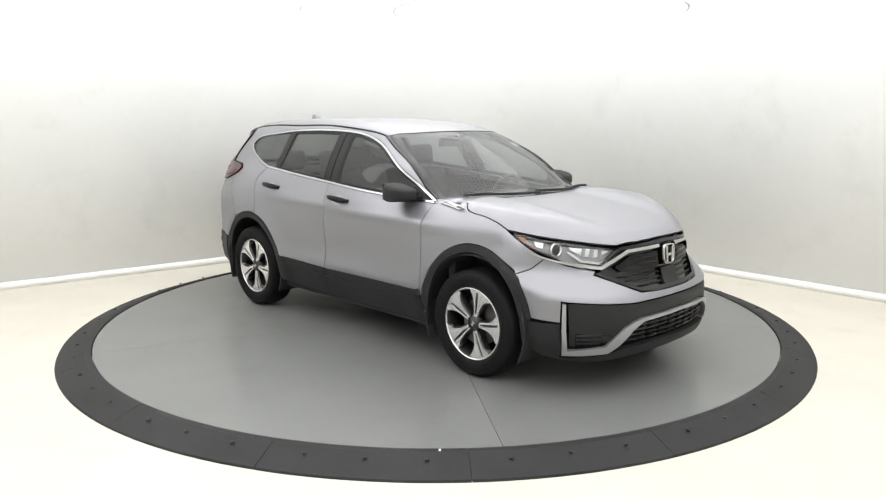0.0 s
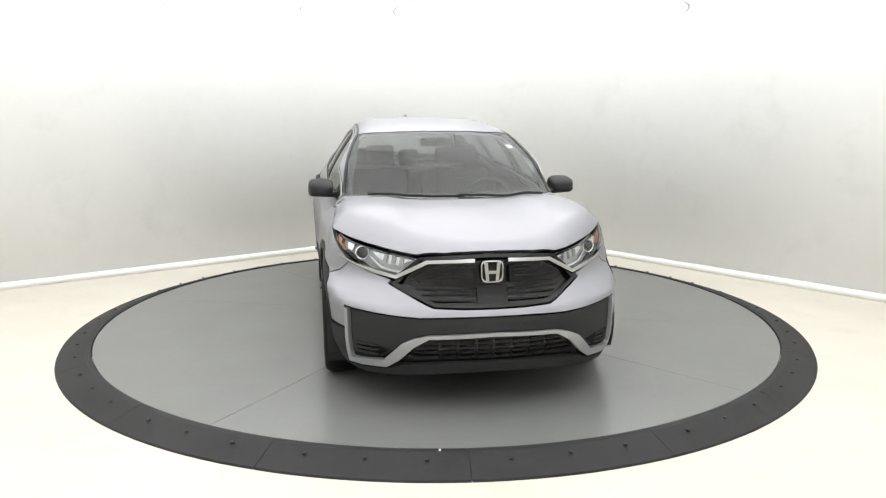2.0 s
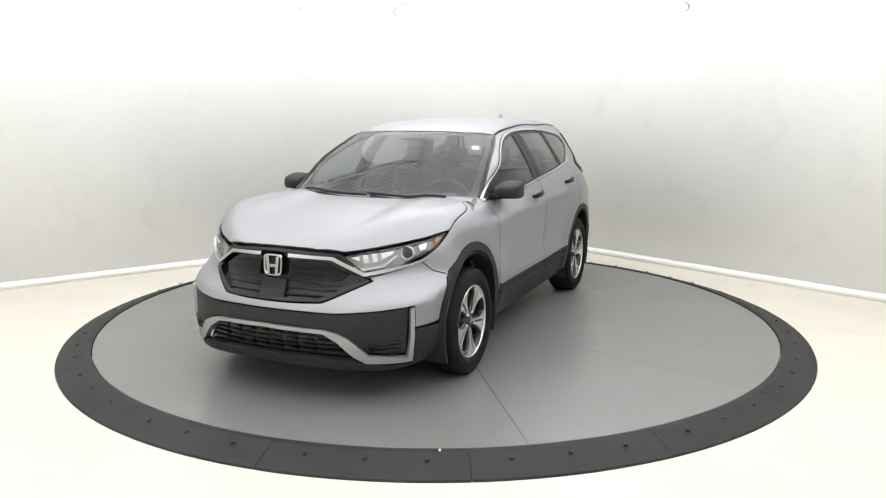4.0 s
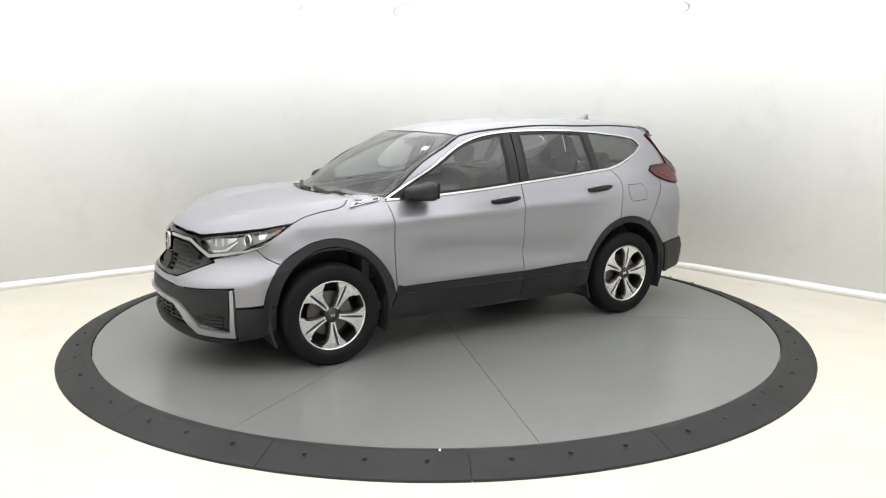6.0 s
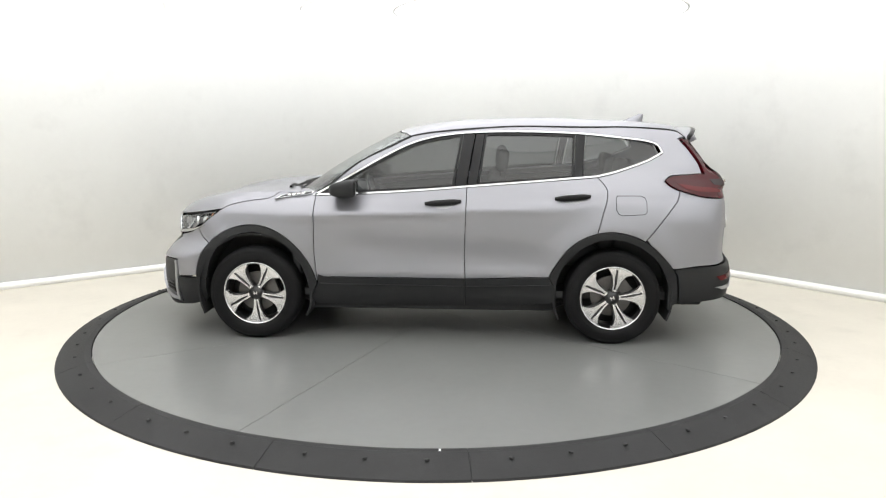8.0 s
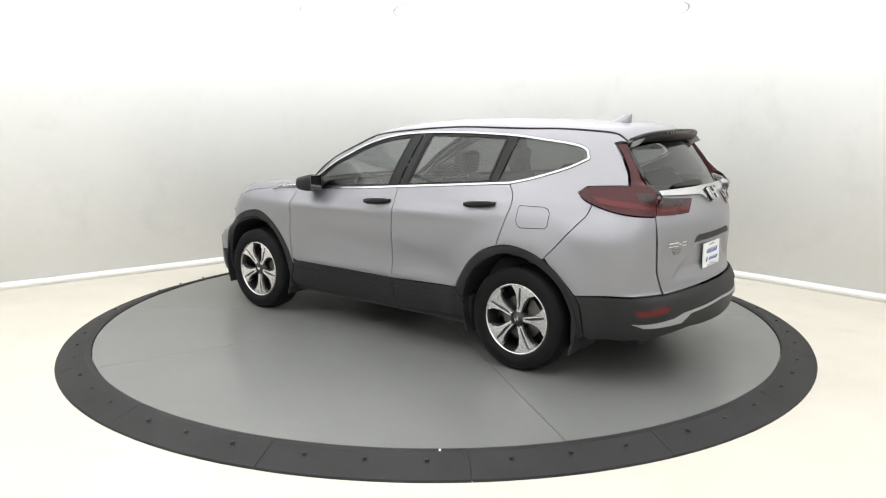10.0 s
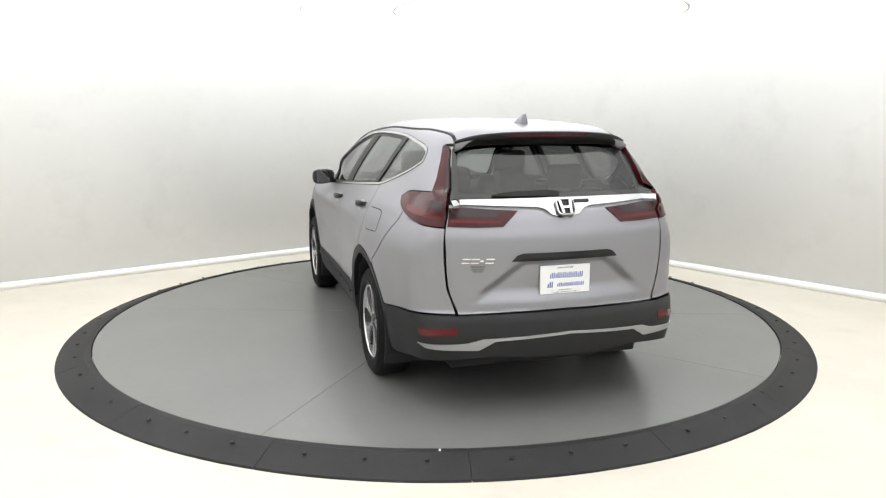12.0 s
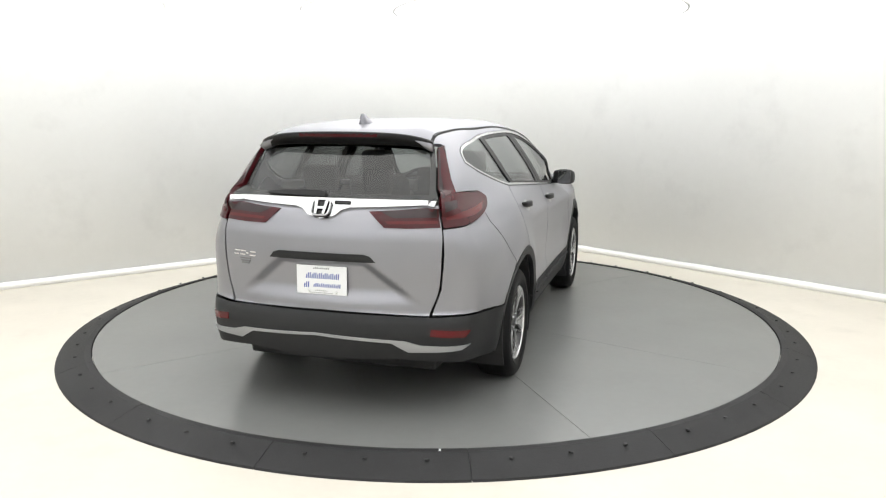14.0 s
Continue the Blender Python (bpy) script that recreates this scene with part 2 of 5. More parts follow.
def build_turntable():
    ramp = tagged(new("turntable_ramp"), "black rubber ramp ring in wedge segments round the turntable", "ramp ring")
    step = 360 / 17
    for k in range(17):
        a0, a1 = radians(-86.8 + k * step) + 0.0006, radians(-86.8 + (k + 1) * step) - 0.0006
        bm = bmesh.new()
        prof = ((DISC_R + 0.006, FLOOR_Z), (DISC_R + 0.006, -0.004), (DISC_R + 0.05, -0.004), (RING_R - 0.006, FLOOR_Z + 0.012), (RING_R, FLOOR_Z))
        cols = [[bm.verts.new((r * math.cos(a0 + (a1 - a0) * j / 14), r * math.sin(a0 + (a1 - a0) * j / 14), z)) for r, z in prof] for j in range(15)]
        for c0, c1 in zip(cols, cols[1:]):
            for i in range(len(prof)):
                bm.faces.new((c0[i], c0[(i + 1) % len(prof)], c1[(i + 1) % len(prof)], c1[i]))
        bm.faces.new(cols[0]), bm.faces.new(cols[-1][::-1])
        bmesh.ops.recalc_face_normals(bm, faces=bm.faces)
        seg = part("segment", bm, "rubber_ramp", ramp)
        for f in (0.2, 0.5, 0.8):
            a = a0 + (a1 - a0) * f
            bm = bmesh.new()
            spin(bm, [(0, 0.004), (0.009, 0.004), (0.013, -0.002)], 12, pose((DISC_R + 0.11) * math.cos(a), (DISC_R + 0.11) * math.sin(a), -0.0135))
            part("bolt_head", bm, "rubber_ramp", seg)
    # Added dark ring beneath the segments, standing in for the shade in their joints.
    bm = bmesh.new()
    spin(bm, [(DISC_R + 0.008, FLOOR_Z + 0.001), (DISC_R + 0.008, -0.012), (DISC_R + 0.05, -0.012), (RING_R - 0.012, FLOOR_Z + 0.008), (RING_R - 0.012, FLOOR_Z + 0.001)], 128, closed=True)
    part("joint_backing", bm, "gap", ramp)
    bm = bmesh.new()
    box(bm, 0.006, 0.016, -DISC_R - 0.034, -DISC_R - 0.012, -0.0042, -0.0030)
    part("paint_mark", bm, "white_sign", ramp, "small white paint mark")
    table = tagged(new("turntable"), "round grey painted steel turntable with thin plate joints", "turntable")
    bm = bmesh.new()
    spin(bm, [(0, -0.06), (DISC_R - 0.01, -0.06), (DISC_R - 0.01, -0.012), (0, -0.012)], 128)
    part("base_disc", bm, "gap", table)
    angles = [radians(a) for a in JOINTS]
    for i, a0 in enumerate(angles):
        a1 = angles[(i + 1) % len(angles)] + (2 * math.pi if i == len(angles) - 1 else 0)
        n = max(int((a1 - a0) * 40), 6)
        g = 0.0016
        mid = (a0 + a1) / 2
        ox, oy = g / math.sin((a1 - a0) / 2) * math.cos(mid), g / math.sin((a1 - a0) / 2) * math.sin(mid)
        outline = [(ox, oy)]
        for j in range(n + 1):
            a = a0 + g / DISC_R + (a1 - a0 - 2 * g / DISC_R) * j / n
            outline.append((DISC_R * math.cos(a), DISC_R * math.sin(a)))
        bm = bmesh.new()
        prism(bm, outline, -0.011, 0.0)
        part("plate", bm, "disc", table)
    return table


build_studio()
turntable = build_turntable()
# ---------------------------------------------------------------- the car's outer skin
# x forward, y left, z up; origin on the turntable midway between the axles.


def curve(*pairs):
    """A smooth monotone curve through (a, b) pairs, held flat beyond its ends."""
    a = np.array([q[0] for q in pairs], float)
    b = np.array([q[1] for q in pairs], float)
    h = np.diff(a)
    d = np.diff(b) / h
    m = np.zeros(len(a))
    m[0], m[-1] = d[0], d[-1]
    for i in range(1, len(a) - 1):
        if d[i - 1] * d[i] > 0:
            w1, w2 = 2 * h[i] + h[i - 1], h[i] + 2 * h[i - 1]
            m[i] = (w1 + w2) / (w1 / d[i - 1] + w2 / d[i])

    def value(t):
        t = np.clip(np.asarray(t, float), a[0], a[-1])
        i = np.clip(np.searchsorted(a, t, side="right") - 1, 0, len(h) - 1)
        s = (t - a[i]) / h[i]
        return ((1 + 2 * s) * (1 - s) ** 2 * b[i] + s * (1 - s) ** 2 * h[i] * m[i]
                + s * s * (3 - 2 * s) * b[i + 1] + s * s * (s - 1) * h[i] * m[i + 1])
    return value


def ss(t):
    t = np.clip(t, 0, 1)
    return t * t * (3 - 2 * t)


def smax(a, b, k):
    h = np.maximum(k - np.abs(a - b), 0) / k
    return np.maximum(a, b) + h * h * k / 4


HUB_X, HUB_Z, TYRE_R = 1.325, 0.334, 0.350
# height of the car's middle line: hood, windscreen, roof
MIDDLE = curve((-2.2, 1.515), (-2.0, 1.550), (-1.85, 1.571), (-1.6, 1.599), (-1.3, 1.617), (-0.8, 1.631), (-0.35, 1.620),
               (-0.1, 1.602), (0.15, 1.567), (0.33, 1.522), (0.5, 1.440), (0.7, 1.332), (0.9, 1.212), (1.10, 1.092),
               (1.2, 1.078), (1.4, 1.062), (1.6, 1.034), (1.8, 1.000), (2.0, 0.952), (2.1, 0.920), (2.17, 0.87), (2.3, 0.76))
PLAN = curve((-2.3, 0.70), (-2.1, 0.805), (-1.9, 0.872), (-1.7, 0.912), (-1.3, 0.945), (-0.8, 0.935), (0.0, 0.920), (0.8, 0.925),
             (1.3, 0.928), (1.5, 0.924), (1.65, 0.913), (1.8, 0.888), (2.0, 0.835), (2.3, 0.70))
LEAN = curve((0.15, -0.12), (0.25, -0.06), (0.35, -0.022), (0.5, -0.008), (0.7, 0.0), (0.9, -0.004), (1.0, -0.018), (1.06, -0.04),
             (1.12, -0.065), (1.2, -0.10), (1.3, -0.155), (1.4, -0.22), (1.5, -0.293), (1.56, -0.35), (1.62, -0.44), (1.75, -0.7))
NOSE = curve((0.15, 2.17), (0.2, 2.225), (0.27, 2.255), (0.4, 2.27), (0.5, 2.268), (0.57, 2.245), (0.66, 2.19), (0.75, 2.172),
             (0.86, 2.152), (0.93, 2.10), (1.1, 1.9))
TAIL = curve((0.15, -2.13), (0.25, -2.26), (0.33, -2.325), (0.45, -2.342), (0.54, -2.326), (0.59, -2.285), (0.7, -2.280), (0.85, -2.287),
             (0.98, -2.280), (1.06, -2.256), (1.13, -2.226), (1.2, -2.170), (1.3, -2.095), (1.4, -2.020), (1.5, -1.94), (1.6, -1.84), (1.7, -1.7))


def skin(x, y, z):
    """Negative inside the body, zero on its outer skin, positive outside."""
    ay = np.abs(y)
    bend = 0.37 * ss((1.5 - x) / 0.6)
    ridge = 0.026 * ss((ay - 0.33) / 0.2) * ss((x - 0.95) / 0.2) * ss((2.15 - x) / 0.5)
    top = MIDDLE(x + bend * y * y) - 0.055 * y * y * ss((0.55 - x) / 0.45) - 0.10 * np.maximum(ay - 0.5, 0) ** 2 * ss((x - 0.7) / 0.4) + ridge
    r1, r2 = np.hypot(x - HUB_X, z - HUB_Z), np.hypot(x + HUB_X, z - HUB_Z)
    flare = 0.020 * (0.4 * np.exp(-((r1 - 0.52) / 0.09) ** 2) + np.exp(-((r2 - 0.50) / 0.09) ** 2))
    mid = ss((0.95 - np.abs(x + 0.05)) / 0.35)
    hollow = -0.014 * mid * np.exp(-((z - 0.66 - 0.05 * x) / 0.10) ** 2) + 0.010 * mid * np.exp(-((z - 0.50) / 0.05) ** 2)
    crease = 0.010 * np.exp(-((z - 0.955 + 0.035 * x) / 0.035) ** 2) * ss((1.25 - np.abs(x)) / 0.4)
    taper = -0.050 * ss((-0.5 - x) / 0.8) * ss((z - 1.08) / 0.22) - 0.080 * ss((x - 0.05) / 0.8) * ss((z - 0.93) / 0.16) * ss((1.32 - z) / 0.16) \
        - 0.030 * ss((-1.3 - x) / 0.5) * ss((z - 0.86) / 0.22) * ss((1.30 - z) / 0.14) - 0.030 * ss((x - 1.0) / 0.5) * ss((z - 0.70) / 0.18) * ss((1.1 - z) / 0.16)
    side = ay - (PLAN(x) + LEAN(z) + taper + flare + hollow + crease)
    front = x - (NOSE(z) - (0.30 + 0.28 * ss((z - 0.55) / 0.2)) * y * y - (0.9 - 0.55 * ss((z - 0.5) / 0.15)) * np.maximum(ay - 0.45, 0) ** 2)
    edge = 0.30 + (0.86 - z) * 1.25
    recess = 0.032 * ss((0.885 - z) / 0.05) * ss((edge - ay) / 0.10) * ss((z - 0.62) / 0.10)
    lamp = -0.075 * ss((ay - 0.56) / 0.08) * ss((1.245 - z) / 0.03) * ss((z - 1.10) / 0.08)
    rear = TAIL(z) + recess + lamp + 0.28 * y * y + 0.8 * np.maximum(ay - 0.62, 0) ** 2 - x
    f = smax(z - top, side, 0.07)
    f = smax(f, front, 0.06)
    return smax(f, rear, 0.05)


def cast(o, d, far):
    """Where rays from inside points o along d leave the skin."""
    o, d = np.atleast_2d(o).astype(float), np.atleast_2d(d).astype(float)
    lo, hi = np.zeros(len(o)), np.full(len(o), float(far))
    for _ in range(34):
        m = (lo + hi) / 2
        q = o + d * m[:, None]
        inside = skin(q[:, 0], q[:, 1], q[:, 2]) < 0
        lo, hi = np.where(inside, m, lo), np.where(inside, hi, m)
    return o + d * hi[:, None]


def normals(q):
    e = 0.004
    g = np.stack([skin(q[:, 0] + a, q[:, 1] + b, q[:, 2] + c) - skin(q[:, 0] - a, q[:, 1] - b, q[:, 2] - c)
                  for a, b, c in ((e, 0, 0), (0, e, 0), (0, 0, e))], -1)
    return g / np.linalg.norm(g, axis=1)[:, None]


# Five ways to name a point of the skin by two numbers:
#  side (x, z); top (x, y); ring (x, angle in hundredths of a turn round the car's long axis); nose and tail (angle in degrees round an upright axis, z)
def lift(kind, ab):
    ab = np.atleast_2d(np.asarray(ab, float))
    a, b = ab[:, 0], ab[:, 1]
    nil = np.zeros(len(a))
    if kind == "side":
        return cast(np.stack([a, nil, b], -1), np.tile((0, 1, 0), (len(a), 1)), 1.2)
    if kind == "ring":
        t = b * 2 * math.pi / 100
        return cast(np.stack([a, nil, nil + 0.70], -1), np.stack([nil, np.cos(t), np.sin(t)], -1), 1.3)
    if kind == "top":
        return cast(np.stack([a, b, nil + 0.70], -1), np.tile((0, 0, 1), (len(a), 1)), 1.3)
    t = np.radians(a)
    if kind == "nose":
        return cast(np.stack([nil + 1.0, nil, b], -1), np.stack([np.cos(t), np.sin(t), nil], -1), 1.6)
    return cast(np.stack([nil - 1.0, nil, b], -1), np.stack([-np.cos(t), np.sin(t), nil], -1), 1.8)


def drop(kind, q):
    """The two numbers of given points of the skin: the inverse of lift."""
    q = np.atleast_2d(q)
    if kind == "side":
        return q[:, [0, 2]]
    if kind == "ring":
        return np.stack([q[:, 0], np.arctan2(q[:, 2] - 0.70, q[:, 1]) * 100 / (2 * math.pi)], -1)
    if kind == "top":
        return q[:, :2]
    if kind == "nose":
        return np.stack([np.degrees(np.arctan2(q[:, 1], q[:, 0] - 1.0)), q[:, 2]], -1)
    return np.stack([np.degrees(np.arctan2(q[:, 1], -1.0 - q[:, 0])), q[:, 2]], -1)


# ---------------------------------------------------------------- panels cut from the skin
UNIT = {"side": (1.0, 1.0), "top": (1.0, 1.0), "ring": (1.0, 0.05), "nose": (0.0195, 1.0), "tail": (0.021, 1.0)}


def spline(pts, n=6):
    """A smooth open line through the points."""
    p = [np.array(q, float) for q in pts]
    p = [2 * p[0] - p[1]] + p + [2 * p[-1] - p[-2]]
    out = []
    for i in range(1, len(p) - 2):
        for k in range(n):
            t = k / n
            out.append(tuple(0.5 * (2 * p[i] + (p[i + 1] - p[i - 1]) * t + (2 * p[i - 1] - 5 * p[i] + 4 * p[i + 1] - p[i + 2]) * t * t
                                    + (3 * p[i] - p[i - 1] - 3 * p[i + 1] + p[i + 2]) * t ** 3)))
    return out + [tuple(p[-2])]


def mirrored(pts):
    """A half outline from the middle outwards, closed by its mirror image."""
    return list(pts) + [(-a, b) for a, b in pts[::-1] if abs(a) > 1e-6]


def via(kind, *runs):
    """An outline in the numbers of one kind, from runs of points given in other kinds."""
    out = []
    for k, pts in runs:
        out += [tuple(r) for r in (pts if k == kind else drop(kind, lift(k, pts)))]
    return out


def resample(loop, step):
    out = []
    n = len(loop)
    for i in range(n):
        a, b = loop[i], loop[(i + 1) % n]
        d = np.linalg.norm(b - a)
        if d < 1e-4:
            continue
        k = max(int(round(d / step)), 1)
        out += [a + (b - a) * j / k for j in range(k)]
    return np.array(out)


def shrunk(loop, d):
    """The loop moved inwards by d."""
    nxt, prv = np.roll(loop, -1, 0), np.roll(loop, 1, 0)
    e1, e0 = nxt - loop, loop - prv
    n1 = np.stack([-e1[:, 1], e1[:, 0]], -1) / (np.linalg.norm(e1, axis=1)[:, None] + 1e-9)
    n0 = np.stack([-e0[:, 1], e0[:, 0]], -1) / (np.linalg.norm(e0, axis=1)[:, None] + 1e-9)
    m = n0 + n1
    m = m / np.maximum((m * m).sum(1), 0.5)[:, None] * 2
    return loop + m * d


def inside(loop, q):
    x, y = q[:, 0], q[:, 1]
    res = np.zeros(len(q), bool)
    a, b = loop, np.roll(loop, -1, 0)
    for (x0, y0), (x1, y1) in zip(a, b):
        cross = (y0 > y) != (y1 > y)
        if cross.any():
            res ^= cross & (x < (x1 - x0) * (y - y0) / (y1 - y0 + 1e-15) + x0)
    return res


def gap_to(loop, q):
    best = np.full(len(q), 9.0)
    for a, b in zip(loop, np.roll(loop, -1, 0)):
        d = b - a
        t = np.clip(((q - a) @ d) / (d @ d + 1e-12), 0, 1)
        best = np.minimum(best, np.linalg.norm(q - a - t[:, None] * d, axis=1))
    return best


def patch(name, kind, outline, mat, parent, off=0.0, thick=0.026, step=0.035, inset=0.0030, rim=0.0, flip=False, label=""):
    """A panel of the skin inside an outline. off: metres outwards; thick: the depth of its turned-in edge; inset: half the gap round it;
    rim: only a band of that width along the outline; flip: on the car's right side."""
    ux, uy = UNIT[kind]
    loop = np.array(outline, float) * (ux, uy)
    area = (loop[:, 0] * np.roll(loop[:, 1], -1) - loop[:, 1] * np.roll(loop[:, 0], -1)).sum()
    if area < 0:
        loop = loop[::-1]
    loop = resample(loop, min(step, 0.03))
    if inset:
        loop = shrunk(loop, inset)
    loops = [loop] + ([shrunk(loop, rim)] if rim else [])
    lo, hi = loop.min(0), loop.max(0)
    gx, gy = np.meshgrid(np.arange(lo[0], hi[0], step), np.arange(lo[1], hi[1], step))
    gx = gx + (np.arange(gx.shape[0])[:, None] % 2) * step * 0.5
    g = np.stack([gx.ravel(), gy.ravel()], -1)
    g = g[inside(loop, g)]
    if rim:
        g = g[:0]
    for lp in loops:
        if len(g):
            g = g[gap_to(lp, g) > step * 0.45]
    pts = np.concatenate(loops + [g])
    edges, base = [], 0
    for lp in loops:
        edges += [(base + i, base + (i + 1) % len(lp)) for i in range(len(lp))]
        base += len(lp)
    from_cdt = delaunay_2d_cdt([Vector(q) for q in pts], edges, [], 0, 1e-7)
    v2 = np.array([tuple(q) for q in from_cdt[0]])
    tri = np.array([f for f in from_cdt[2] if len(f) == 3])
    mid = v2[tri].mean(1)
    keep = inside(loop, mid)
    if rim:
        keep &= ~inside(loops[1], mid)
    tri = tri[keep]
    q = lift(kind, v2 / (ux, uy))
    n = normals(q)
    q = q + n * off
    t0 = np.cross(q[tri[:, 1]] - q[tri[:, 0]], q[tri[:, 2]] - q[tri[:, 0]])
    wrong = (t0 * n[tri[:, 0]]).sum(1) < 0
    tri[wrong] = tri[wrong][:, ::-1]
    # the turned-in edge follows the open border of the triangles
    count = {}
    for f in tri:
        for k in range(3):
            a, b = int(f[k]), int(f[(k + 1) % 3])
            if (b, a) in count:
                del count[(b, a)]
            else:
                count[(a, b)] = 1
    verts, nor, faces = [tuple(r) for r in q], [tuple(r) for r in n], [tuple(int(i) for i in f) for f in tri]
    if thick:
        twin = {}
        for a, b in count:
            for i in (a, b):
                if i not in twin:
                    twin[i] = len(verts)
                    verts += [tuple(q[i]), tuple(q[i] - n[i] * thick)]
                    nor += [(0, 0, 0), (0, 0, 0)]
            faces.append((twin[b], twin[a], twin[a] + 1, twin[b] + 1))
    if flip:
        verts = [(x, -y, z) for x, y, z in verts]
        nor = [(x, -y, z) for x, y, z in nor]
        faces = [f[::-1] for f in faces]
    me = bpy.data.meshes.new(name)
    me.from_pydata(verts, [], faces)
    for pl in me.polygons:
        pl.use_smooth = True
    me.materials.append(M[mat])
    me.update()
    me.normals_split_custom_set_from_vertices([Vector(r) for r in nor])
    ob = new(name, me)
    ob.parent = parent
    return tagged(ob, label)


def both(name, kind, outline, mat, parent, **kw):
    """The same panel on both sides of the car."""
    return patch(name, kind, outline, mat, parent, **kw), patch(name, kind, outline, mat, parent, flip=True, **kw)


car = tagged(new("car"), "silver compact SUV with dark grey plastic cladding on the turntable", "car")

# outlines on the left side: (x, z)
HOOD_EDGE = spline([(1.565, 0.963), (1.492, 0.996), (1.368, 1.023), (1.251, 1.037), (1.186, 1.055), (1.149, 1.083)])
SEAM_BUMPER = [(1.658, 0.708), (1.731, 0.742), (1.788, 0.806)]
DOOR_A = spline([(0.866, 1.058), (0.863, 0.873), (0.866, 0.71), (0.856, 0.545), (0.846, 0.44)])
DOOR_B = [(-0.258, 1.132), (-0.248, 0.853), (-0.243, 0.64), (-0.25, 0.468)]
DOOR_C = spline([(-1.200, 1.205), (-1.255, 1.14), (-1.263, 1.067), (-1.229, 0.945), (-1.194, 0.815)])
ARCH_F = spline([(1.785, 0.44), (1.760, 0.55), (1.705, 0.665), (1.62, 0.752), (1.489, 0.824), (1.346, 0.853), (1.21, 0.836), (1.076, 0.767),
                 (0.96, 0.653), (0.884, 0.526), (0.846, 0.40)])
ARCH_F_IN = spline([(1.700, 0.44), (1.655, 0.582), (1.575, 0.698), (1.449, 0.775), (1.309, 0.796), (1.173, 0.762), (1.058, 0.686), (0.975, 0.571),
                    (0.927, 0.443), (0.905, 0.29)])
ARCH_R = spline([(-0.858, 0.493), (-0.895, 0.569), (-0.987, 0.697), (-1.113, 0.788), (-1.284, 0.828), (-1.461, 0.795), (-1.6, 0.714),
                 (-1.699, 0.615), (-1.748, 0.558)])
ARCH_R_IN = spline([(-0.905, 0.40), (-0.95, 0.548), (-1.051, 0.675), (-1.177, 0.75), (-1.307, 0.773), (-1.463, 0.735), (-1.605, 0.64),
                    (-1.683, 0.527), (-1.729, 0.391), (-1.745, 0.26)])
BELT = spline([(0.886, 1.061), (0.57, 1.072), (-0.005, 1.111), (-0.258, 1.132), (-0.852, 1.178), (-1.200, 1.205)])
BELT_REAR = spline([(-1.200, 1.205), (-1.33, 1.235), (-1.45, 1.272), (-1.58, 1.318), (-1.690, 1.374)])
DLO_TOP = spline([(-1.690, 1.384), (-1.655, 1.440), (-1.555, 1.472), (-1.343, 1.497), (-1.082, 1.522), (-0.689, 1.536), (-0.306, 1.530), (-0.035, 1.502),
                  (0.181, 1.443), (0.395, 1.337), (0.604, 1.221), (0.815, 1.106), (0.886, 1.068)])
# windscreen edge and roof joint: (x, y)
SCREEN_EDGE = spline([(0.86, 0.765), (0.7, 0.745), (0.5, 0.710), (0.32, 0.668), (0.17, 0.618)])
DITCH = spline([(0.17, 0.618), (0.0, 0.602), (-0.5, 0.576), (-1.0, 0.556), (-1.5, 0.535), (-1.88, 0.515)])
SEAM_REAR = spline([(-1.548, 0.775), (-1.61, 0.845), (-1.666, 0.915), (-1.72, 0.98), (-1.774, 1.046)], 4)
# rear lamp: (degrees, z)
LAMP_LOW = spline([(48.8, 1.179), (47.4, 1.135), (44.0, 1.097), (38.0, 1.060), (30.3, 1.046)])


def first(run, *cut):
    return [q for q in run if all(c(q) for c in cut)]


